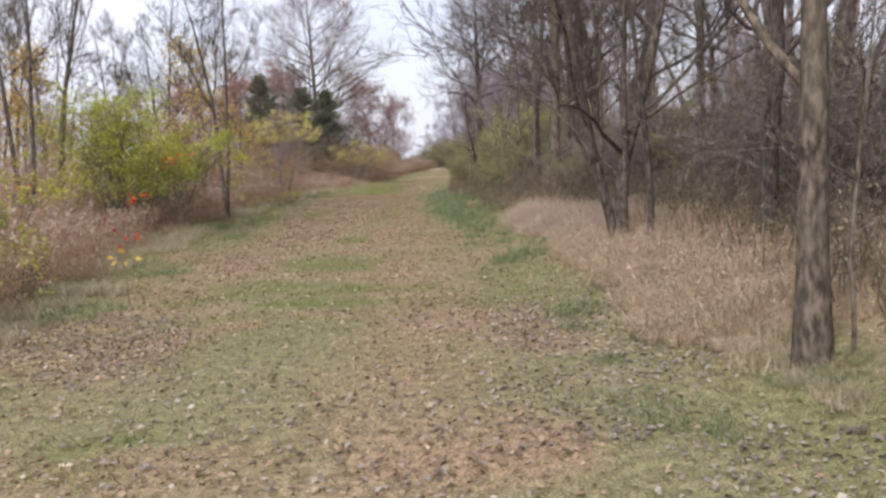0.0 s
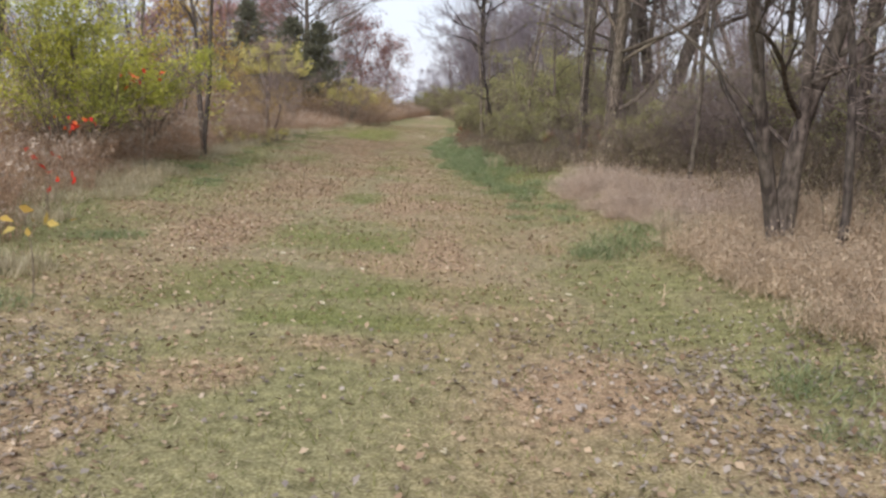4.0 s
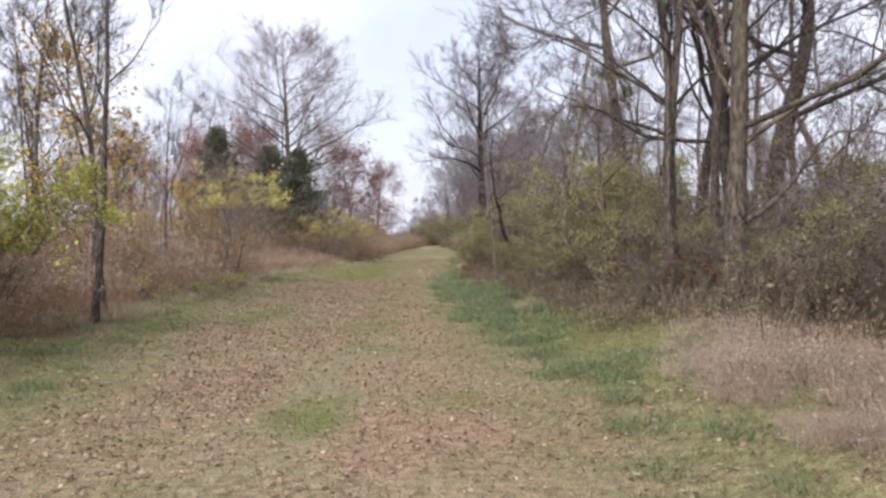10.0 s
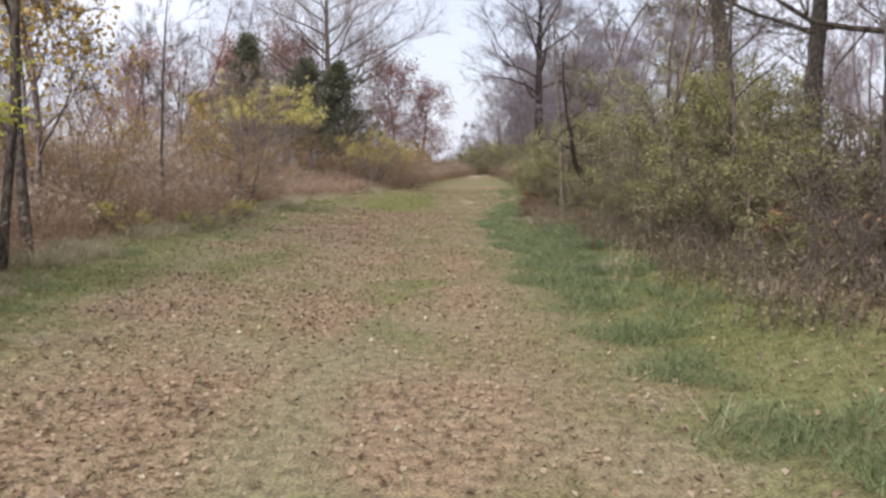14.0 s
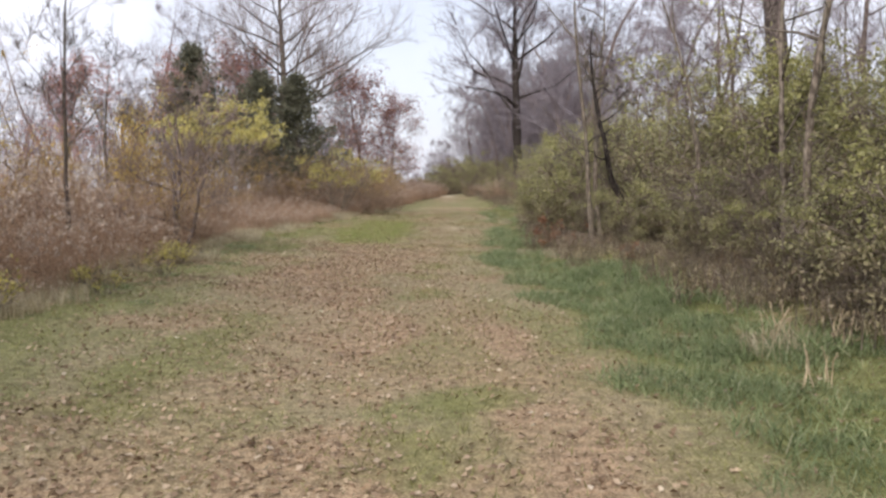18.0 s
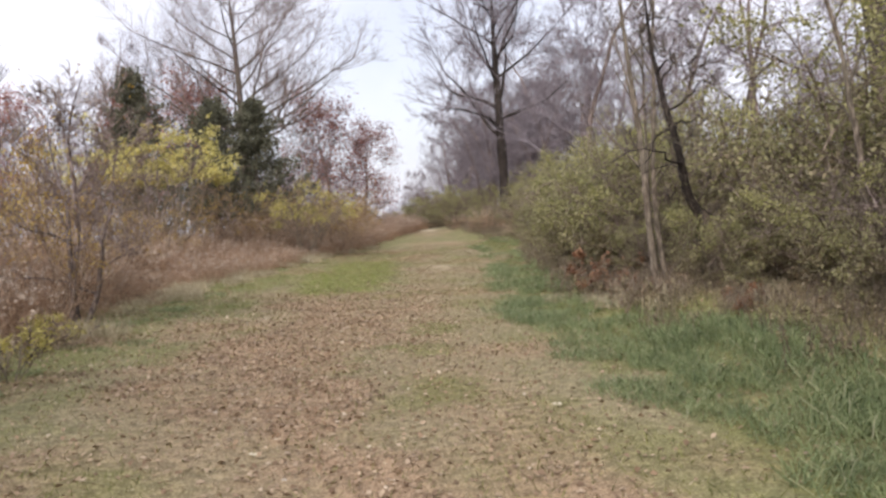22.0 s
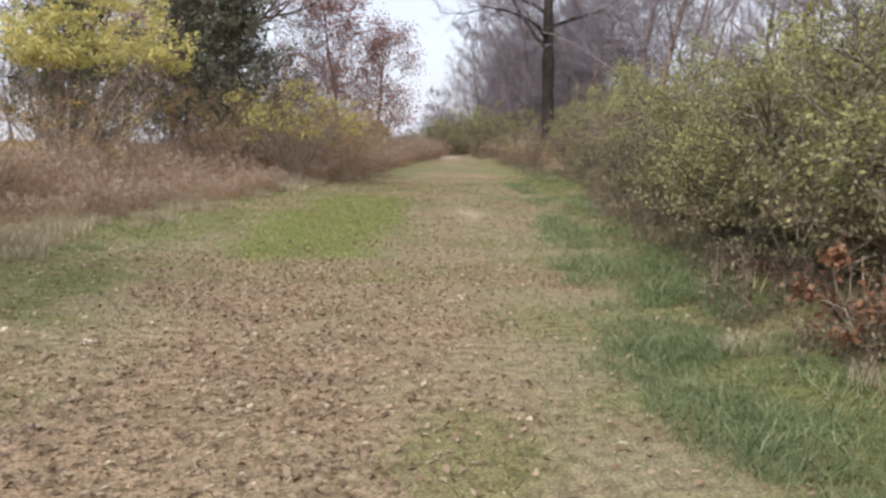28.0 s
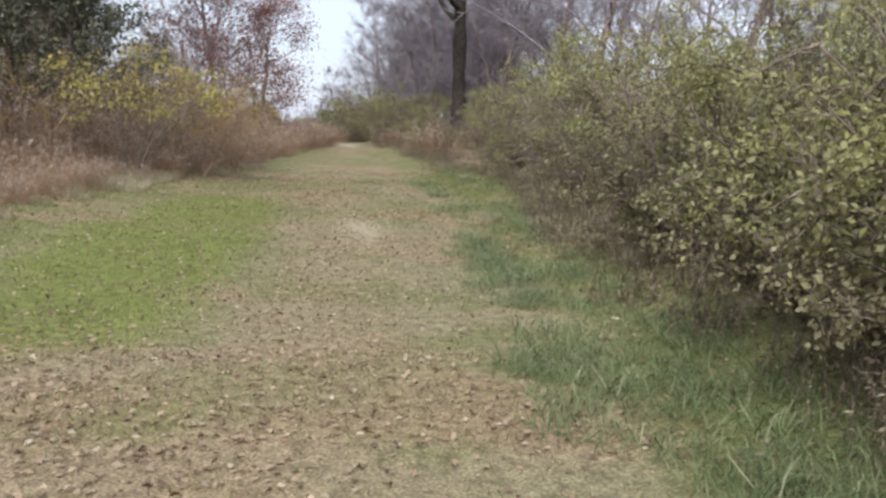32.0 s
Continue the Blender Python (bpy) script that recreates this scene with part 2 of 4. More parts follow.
def mixed(nodes, links, fac, a, b, kind="MIX"):
    mx = nodes.new("ShaderNodeMix")
    mx.data_type, mx.blend_type = "RGBA", kind
    for key, val in (("Factor", fac), ("A", a), ("B", b)):
        if isinstance(val, (int, float)):
            mx.inputs[key].default_value = val
        elif isinstance(val, tuple):
            mx.inputs[key].default_value = (*val, 1)
        else:
            links.new(val, mx.inputs[key])
    return mx.outputs["Result"]


def ramped(nodes, links, src, stops):
    rp = nodes.new("ShaderNodeValToRGB")
    els = rp.color_ramp.elements
    while len(els) < len(stops):
        els.new(0.5)
    for e, (p, c) in zip(els, stops):
        e.position, e.color = p, (*c, 1)
    links.new(src, rp.inputs["Fac"])
    return rp.outputs["Color"]


def grain(nodes, links, scale, detail=4, stretch=None):
    co, no = nodes.new("ShaderNodeTexCoord"), nodes.new("ShaderNodeTexNoise")
    no.inputs["Scale"].default_value, no.inputs["Detail"].default_value = scale, detail
    src = co.outputs["Object"]
    if stretch:
        mp = nodes.new("ShaderNodeMapping")
        mp.inputs["Scale"].default_value = stretch
        links.new(src, mp.inputs["Vector"])
        src = mp.outputs["Vector"]
    links.new(src, no.inputs["Vector"])
    return no.outputs["Fac"]


def relief(nodes, links, bsdf, height, strength, distance=0.02):
    bp = nodes.new("ShaderNodeBump")
    bp.inputs["Strength"].default_value, bp.inputs["Distance"].default_value = strength, distance
    links.new(height, bp.inputs["Height"])
    links.new(bp.outputs["Normal"], bsdf.inputs["Normal"])


def bark(name, dark, light, moss=None):
    m, nodes, links, bsdf = material(name)
    fine = grain(nodes, links, 9, 7, (2.6, 2.6, 1.0))
    col = ramped(nodes, links, fine, [(0.38, tuple(c * 0.75 for c in dark)), (0.52, tuple((c + d) / 2 for c, d in zip(dark, light))), (0.66, tuple(c * 1.12 for c in light))])
    big = grain(nodes, links, 1.1, 3)
    col = mixed(nodes, links, ramped(nodes, links, big, [(0.42, (0, 0, 0)), (0.62, (0.55, 0.55, 0.55))]), col, moss or tuple(c * 0.6 for c in dark))
    info = nodes.new("ShaderNodeObjectInfo")
    col = mixed(nodes, links, 1.0, col, ramped(nodes, links, info.outputs["Random"], [(0.0, (0.8, 0.8, 0.8)), (1.0, (1.25, 1.22, 1.18))]), "MULTIPLY")
    links.new(col, bsdf.inputs["Base Color"])
    bsdf.inputs["Roughness"].default_value = 0.92
    bsdf.inputs["Specular IOR Level"].default_value = 0.2
    relief(nodes, links, bsdf, fine, 0.9, 0.03)
    return m


def foliage(name, stops, through_light=0.3, rough=0.6, other=None, zone=0.7):
    """Leaves or blades: each piece takes its own shade."""
    m, nodes, links, bsdf = material(name)
    geo = nodes.new("ShaderNodeNewGeometry")
    col = ramped(nodes, links, geo.outputs["Random Per Island"], stops)
    if other:
        big = ramped(nodes, links, grain(nodes, links, zone, 2), [(0.36, (0, 0, 0)), (0.55, (1, 1, 1))])
        col = mixed(nodes, links, big, col, ramped(nodes, links, geo.outputs["Random Per Island"], other))
    spots = grain(nodes, links, 2.0, 3)
    col = mixed(nodes, links, 1.0, col, ramped(nodes, links, spots, [(0.3, (0.72, 0.72, 0.74)), (0.7, (1.22, 1.2, 1.15))]), "MULTIPLY")
    links.new(col, bsdf.inputs["Base Color"])
    bsdf.inputs["Roughness"].default_value = rough
    bsdf.inputs["Specular IOR Level"].default_value = 0.25
    if through_light:
        tr, mx, out = nodes.new("ShaderNodeBsdfTranslucent"), nodes.new("ShaderNodeMixShader"), nodes["Material Output"]
        mx.inputs["Fac"].default_value = through_light
        links.new(col, tr.inputs["Color"])
        links.new(bsdf.outputs["BSDF"], mx.inputs[1])
        links.new(tr.outputs["BSDF"], mx.inputs[2])
        links.new(mx.outputs["Shader"], out.inputs["Surface"])
    return m


def turf():
    m, nodes, links, bsdf = material("turf")
    at = []
    for key in ("green", "litter", "bare", "meadow"):
        a = nodes.new("ShaderNodeAttribute")
        a.attribute_name = key
        at.append(a.outputs["Fac"])
    fine, mid = grain(nodes, links, 55, 8), grain(nodes, links, 10, 9)
    straw = ramped(nodes, links, fine, [(0.3, (0.135, 0.108, 0.055)), (0.5, (0.232, 0.2, 0.117)), (0.72, (0.38, 0.335, 0.21))])
    grass = ramped(nodes, links, fine, [(0.3, (0.075, 0.085, 0.026)), (0.5, (0.145, 0.155, 0.055)), (0.72, (0.26, 0.27, 0.125))])
    lush = ramped(nodes, links, fine, [(0.3, (0.1, 0.125, 0.035)), (0.55, (0.17, 0.195, 0.045)), (0.75, (0.29, 0.31, 0.1))])
    brown = ramped(nodes, links, fine, [(0.28, (0.115, 0.075, 0.046)), (0.5, (0.29, 0.203, 0.128)), (0.72, (0.47, 0.355, 0.24))])
    col = mixed(nodes, links, at[0], straw, grass)
    col = mixed(nodes, links, at[3], col, lush)
    col = mixed(nodes, links, at[1], col, brown)
    col = mixed(nodes, links, at[2], col, (0.6, 0.5, 0.36))
    col = mixed(nodes, links, 1.0, col, ramped(nodes, links, mid, [(0.32, (0.68, 0.68, 0.66)), (0.5, (1.0, 1.0, 1.0)), (0.68, (1.3, 1.29, 1.26))]), "MULTIPLY")
    links.new(col, bsdf.inputs["Base Color"])
    bsdf.inputs["Roughness"].default_value = 0.95
    bsdf.inputs["Specular IOR Level"].default_value = 0.1
    relief(nodes, links, bsdf, mid, 0.25, 0.02)
    return m


TURF = turf()
BARK_GREY = bark("bark_grey", (0.07, 0.054, 0.043), (0.19, 0.155, 0.125), (0.14, 0.125, 0.09))
BARK_PALE = bark("bark_pale", (0.095, 0.076, 0.06), (0.25, 0.21, 0.17), (0.17, 0.155, 0.12))
BARK_DARK = bark("bark_dark", (0.052, 0.041, 0.037), (0.155, 0.127, 0.112), (0.11, 0.1, 0.075))
BARK_WOODS = bark("bark_woods", (0.14, 0.108, 0.1), (0.34, 0.28, 0.255))
TWIG = bark("twig_bark", (0.17, 0.13, 0.118), (0.36, 0.3, 0.275))
# twigs of far crowns: distance haze put into the colour as paler mauve-grey
HAZE = bark("hazed_twig_bark", (0.21, 0.18, 0.2), (0.4, 0.36, 0.39))
BARK_BLACK = bark("bark_black", (0.025, 0.02, 0.018), (0.07, 0.058, 0.05))
STEM = bark("stem_bark", (0.15, 0.118, 0.09), (0.34, 0.285, 0.225))
LIME = foliage("lime_leaf", [(0.0, (0.35, 0.38, 0.05)), (0.5, (0.56, 0.56, 0.09)), (1.0, (0.74, 0.69, 0.16))], 0.45, other=[(0.0, (0.27, 0.31, 0.07)), (1.0, (0.54, 0.54, 0.14))])
OLIVE = foliage("olive_leaf", [(0.0, (0.17, 0.165, 0.085)), (0.5, (0.26, 0.262, 0.13)), (1.0, (0.4, 0.385, 0.215))], 0.36, other=[(0.0, (0.27, 0.265, 0.1)), (0.6, (0.4, 0.395, 0.16)), (1.0, (0.55, 0.52, 0.26))], zone=1.5)
SAGE = foliage("sage_leaf", [(0.0, (0.18, 0.18, 0.11)), (0.5, (0.29, 0.29, 0.17)), (1.0, (0.43, 0.42, 0.27))], 0.34, other=[(0.0, (0.27, 0.26, 0.11)), (0.6, (0.4, 0.395, 0.17)), (1.0, (0.53, 0.51, 0.26))], zone=1.5)
DYING = foliage("dying_leaf", [(0.0, (0.14, 0.11, 0.07)), (0.5, (0.25, 0.205, 0.13)), (1.0, (0.38, 0.33, 0.22))], 0.25, other=[(0.0, (0.17, 0.155, 0.085)), (1.0, (0.36, 0.34, 0.19))], zone=1.5)
GOLD = foliage("gold_leaf", [(0.0, (0.36, 0.33, 0.1)), (0.5, (0.54, 0.48, 0.15)), (1.0, (0.66, 0.58, 0.24))], 0.4)
AMBER = foliage("amber_leaf", [(0.0, (0.34, 0.19, 0.05)), (0.5, (0.56, 0.38, 0.09)), (1.0, (0.7, 0.55, 0.18))], 0.4)
YELLOW = foliage("yellow_leaf", [(0.0, (0.42, 0.385, 0.12)), (0.5, (0.62, 0.565, 0.2)), (1.0, (0.76, 0.69, 0.32))], 0.45)
GREYLEAF = foliage("grey_dry_leaf", [(0.0, (0.14, 0.11, 0.09)), (0.6, (0.27, 0.23, 0.2)), (1.0, (0.43, 0.38, 0.335))], 0.1, 0.7)
RUSSET = foliage("russet_leaf", [(0.0, (0.22, 0.095, 0.09)), (0.5, (0.38, 0.18, 0.155)), (1.0, (0.54, 0.33, 0.27))], 0.4)
RUST = foliage("rust_leaf", [(0.0, (0.19, 0.085, 0.05)), (0.5, (0.31, 0.155, 0.088)), (1.0, (0.43, 0.26, 0.16))], 0.3)
RED = foliage("red_leaf", [(0.0, (0.45, 0.02, 0.02)), (0.6, (0.65, 0.05, 0.03)), (1.0, (0.7, 0.16, 0.05))], 0.35)
NEEDLE = foliage("cedar_leaf", [(0.0, (0.06, 0.064, 0.042)), (0.6, (0.12, 0.122, 0.08)), (1.0, (0.195, 0.19, 0.13))], 0.15)
DRYLEAF = foliage("dry_leaf", [(0.0, (0.16, 0.105, 0.066)), (0.25, (0.25, 0.17, 0.11)), (0.5, (0.345, 0.248, 0.165)), (0.85, (0.45, 0.345, 0.24)), (0.98, (0.52, 0.42, 0.31)), (1.0, (0.62, 0.54, 0.42))], 0.2, 0.75)
PALELEAF = foliage("pale_leaf", [(0.0, (0.5, 0.44, 0.3)), (1.0, (0.75, 0.7, 0.55))], 0.2, 0.6)
PALE_STALK = bark("pale_stalk", (0.4, 0.31, 0.2), (0.62, 0.52, 0.37))
WEED = foliage("dry_weed", [(0.0, (0.36, 0.225, 0.145)), (0.5, (0.58, 0.41, 0.285)), (0.85, (0.72, 0.56, 0.41)), (1.0, (0.84, 0.74, 0.59))], 0.5, 0.9, other=[(0.0, (0.33, 0.2, 0.135)), (0.6, (0.58, 0.41, 0.29)), (1.0, (0.78, 0.64, 0.48))], zone=0.9)
UNDER = foliage("dead_undergrowth", [(0.0, (0.12, 0.085, 0.06)), (0.5, (0.245, 0.178, 0.126)), (0.85, (0.37, 0.285, 0.2)), (1.0, (0.5, 0.42, 0.3))], 0.2, 0.9, other=[(0.0, (0.1, 0.09, 0.05)), (0.6, (0.22, 0.195, 0.11)), (1.0, (0.38, 0.34, 0.22))], zone=0.9)
WEEDSTEM = bark("weed_stem", (0.29, 0.185, 0.125), (0.56, 0.39, 0.27))
WARMTWIG = bark("brown_twig_bark", (0.22, 0.155, 0.11), (0.5, 0.375, 0.275))
HEDGESTEM = bark("hedge_stem", (0.13, 0.1, 0.08), (0.33, 0.275, 0.22))
FLUFF = foliage("seed_fluff", [(0.0, (0.4, 0.31, 0.25)), (1.0, (0.72, 0.62, 0.52))], 0.4, 0.95)
PINKGRASS = foliage("pink_dry_grass", [(0.0, (0.38, 0.29, 0.225)), (0.5, (0.57, 0.455, 0.365)), (1.0, (0.72, 0.61, 0.51))], 0.35, 0.8)
SALMON = foliage("salmon_dry_grass", [(0.0, (0.33, 0.245, 0.165)), (0.5, (0.54, 0.42, 0.305)), (1.0, (0.7, 0.59, 0.455))], 0.3, 0.8)
SHORTGREEN = foliage("green_blade", [(0.0, (0.1, 0.115, 0.034)), (0.5, (0.215, 0.215, 0.072)), (1.0, (0.36, 0.35, 0.16))], 0.3)
SHORTDRY = foliage("dry_blade", [(0.0, (0.165, 0.135, 0.085)), (0.5, (0.31, 0.26, 0.173)), (1.0, (0.5, 0.43, 0.305))], 0.3, 0.8)
STRAW = foliage("straw_blade", [(0.0, (0.3, 0.25, 0.155)), (0.5, (0.47, 0.41, 0.28)), (1.0, (0.66, 0.59, 0.44))], 0.35, 0.8)
LUSH = foliage("lush_blade", [(0.0, (0.11, 0.155, 0.07)), (0.5, (0.225, 0.28, 0.135)), (0.85, (0.35, 0.39, 0.21)), (1.0, (0.47, 0.46, 0.3))], 0.38)

# ---- ground ----
def ground():
    xs = np.concatenate([-np.geomspace(300, 9.5, 26), np.arange(-9, 5.01, 0.14), np.geomspace(5.5, 300, 28)])
    ys = np.concatenate([-np.geomspace(120, 5, 10), np.arange(-4.5, 66, 0.14), np.geomspace(66.5, 420, 50)])
    gx, gy = np.meshgrid(xs, ys, indexing="ij")
    z = land(gx, gy)
    near = (gx > -9) & (gx < 5) & (gy < 66)
    z = z + np.where(near, 0.018 * (patchy(gx, gy, 0.35, 2, 8) - 0.5), 0)
    q = Quads()
    ny = len(ys)
    i, j = np.meshgrid(np.arange(len(xs) - 1), np.arange(ny - 1), indexing="ij")
    q.add(np.stack([gx, gy, z], -1), np.stack([i * ny + j, (i + 1) * ny + j, (i + 1) * ny + j + 1, i * ny + j + 1], -1))
    me = q.mesh("ground", TURF)
    for key, vals in zip(("green", "litter", "bare", "meadow"), cover(gx, gy)):
        me.attributes.new(key, "FLOAT", "POINT").data.foreach_set("value", vals.astype(np.float32).ravel())
    return tagged(new("ground", me), "mown grass track with worn brown wheel lines and fallen leaves", "ground", kind="structure")


ground()


# ---- growing things ----
def stalk(start, way, length, pieces, wander, lift):
    """A wandering line of points."""
    pts, d = [np.asarray(start, float)], unit(np.asarray(way, float))
    for _ in range(pieces):
        d = unit(d + rng.normal(0, wander, 3) + np.array([0, 0, lift]))
        pts.append(pts[-1] + d * length / pieces)
    return np.array(pts)


def along(pts, u):
    """Places and directions at shares u of a line of points."""
    n = len(pts) - 1
    k = np.clip((u * n).astype(int), 0, n - 1)
    w = (u * n - k)[:, None]
    return pts[k] * (1 - w) + pts[k + 1] * w, unit(pts[k + 1] - pts[k])


def sprout(q, pts, count, length, rad, spread, up, first=0.25):
    """Twigs along a line; returns their ends and ways."""
    u = rng.uniform(first, 1.0, count)
    at, d = along(pts, u)
    way = unit(d * 0.7 + unit(rng.normal(0, 1, (count, 3))) * spread + np.array([0, 0, up]))
    ln = length * rng.uniform(0.5, 1.25, count) * (1.15 - 0.5 * u)
    twigs(q, at, way, ln, np.full(count, rad))
    return at, way, ln


def tree(name, at, height, radius, limbs=7, first=0.35, reach=0.42, rise=0.5, wander=0.09, fine=9, bushy=3, bark_mat=None, leaf_mat=None, leaf_count=0, leaf_size=0.07, lean=(0, 0), forks=1, low=0.0, crooked=0.16, label="", category="tree", group="", twig_rad=0.007, joined=False, twig_mat=None, arms=()):
    """A bare or sparsely leaved tree: trunk, limbs, a crown of branches and twigs, leaves."""
    bark_mat = bark_mat or BARK_WOODS
    base = new(name)
    base.location = (at[0], at[1], float(land(at[0], at[1])) - 0.05)
    tagged(base, label, category, group)
    crown, leafy = Quads(), Quads()
    ends = []
    for k in range(forks):
        q = Quads()
        way = (lean[0] + (0.22 * math.cos(2.1 * k + 1) if forks > 1 else 0), lean[1] + (0.22 * math.sin(2.1 * k + 1) if forks > 1 else 0), 1)
        hgt = height * (1 - 0.12 * k)
        pts = stalk((0.06 * k, 0.05 * k, -0.12), way, hgt, 12, wander, 0.06)
        u = np.linspace(0, 1, 13)
        rad = radius * (1 - 0.12 * k) * np.maximum(1 - u, 0.05) ** 0.75
        rad[0] *= 1.35
        fpts, frad = along(pts, np.linspace(0, 1, 33))[0], np.interp(np.linspace(0, 1, 33), u, rad)
        fpts[-1] = pts[-1]
        frad = frad * (1 + 0.07 * rng.normal(0, 1, 33))
        tube(q, fpts, frad, 10)
        part("trunk", q, bark_mat, base)
        turn = rng.uniform(0, 6.28)
        for z, ax, ay, az, ln in arms if k == 0 else ():
            p, _ = along(pts, np.array([z / hgt]))
            lp = stalk(p[0], (ax, ay, az), ln, 9, 0.09, 0.02)
            ql = Quads()
            lr = float(np.interp(z / hgt, u, rad)) * 0.34
            tube(ql, lp, np.linspace(lr, 0.008, 10), 7)
            part("limb", ql, bark_mat, base)
            a2, d2, l2 = sprout(crown, lp, 26, ln * 0.3, twig_rad, 0.8, 0.25)
            rep = np.repeat(np.arange(26), 3)
            twigs(crown, a2[rep] + d2[rep] * (l2[rep] * rng.uniform(0.3, 1, 78))[:, None], d2[rep] + rng.normal(0, 0.5, (78, 3)), l2[rep] * 0.5, np.full(78, twig_rad * 0.6))
        for i in range(limbs):
            f = first + (0.97 - first) * (i + rng.uniform(0, 0.8)) / limbs
            p, _ = along(pts, np.array([f]))
            az = turn + i * 2.4 + rng.normal(0, 0.3)
            ln = height * reach * (1.12 - 0.75 * (f - first) / (1 - first)) * rng.uniform(0.7, 1.15)
            lp = stalk(p[0], (math.cos(az), math.sin(az), rise + rng.normal(0, 0.2)), ln, 8, crooked, 0.05)
            lr = float(np.interp(f, u, rad)) * 0.44
            ql = Quads()
            tube(ql, lp, np.maximum(lr * (1 - np.linspace(0, 1, 9)) ** 0.8, 0.006), 6)
            if joined:
                for v, f in zip(ql.v, ql.f):
                    crown.add(v, f)
            else:
                part("limb", ql, bark_mat, base)
            for _ in range(fine):
                s = rng.uniform(0.2, 0.98)
                bp, bd = along(lp, np.array([s]))
                w = unit(bd[0] * 0.8 + unit(rng.normal(0, 1, 3)) * 0.75 + np.array([0, 0, 0.28]))
                bl = (ln * 0.45 + height * 0.03) * rng.uniform(0.5, 1.25) * (1.2 - 0.6 * s)
                sp = stalk(bp[0], w, bl, 4, crooked * 1.1, 0.06)
                tube(crown, sp, np.maximum(lr * 0.32 * (1 - np.linspace(0, 1, 5)), 0.004), 4)
                a, d, l2 = sprout(crown, sp, bushy * 3, bl * 0.55, twig_rad, 0.7, 0.22)
                u2 = rng.uniform(0.3, 1, (len(a) * bushy))
                rep = np.repeat(np.arange(len(a)), bushy)
                st = a[rep] + d[rep] * (l2[rep] * u2)[:, None]
                w2 = unit(d[rep] + unit(rng.normal(0, 1, (len(rep), 3))) * 0.7 + np.array([0, 0, 0.2]))
                l3 = l2[rep] * rng.uniform(0.3, 0.75, len(rep))
                twigs(crown, st, w2, l3, np.full(len(rep), twig_rad * 0.62))
                ends.append(st + w2 * l3[:, None])
    top = part("crown", crown, twig_mat or (TWIG if bark_mat is not BARK_DARK else BARK_DARK), base)
    if leaf_mat and leaf_count:
        e = np.concatenate(ends)
        e = e[e[:, 2] > low]
        pick = rng.integers(0, len(e), leaf_count)
        leaves(leafy, e[pick] + rng.normal(0, 2.4 * leaf_size, (leaf_count, 3)), rng.uniform(0.6, 1.3, leaf_count) * leaf_size, 0.4, 0.4)
        part("foliage", leafy, leaf_mat, top)
    return base


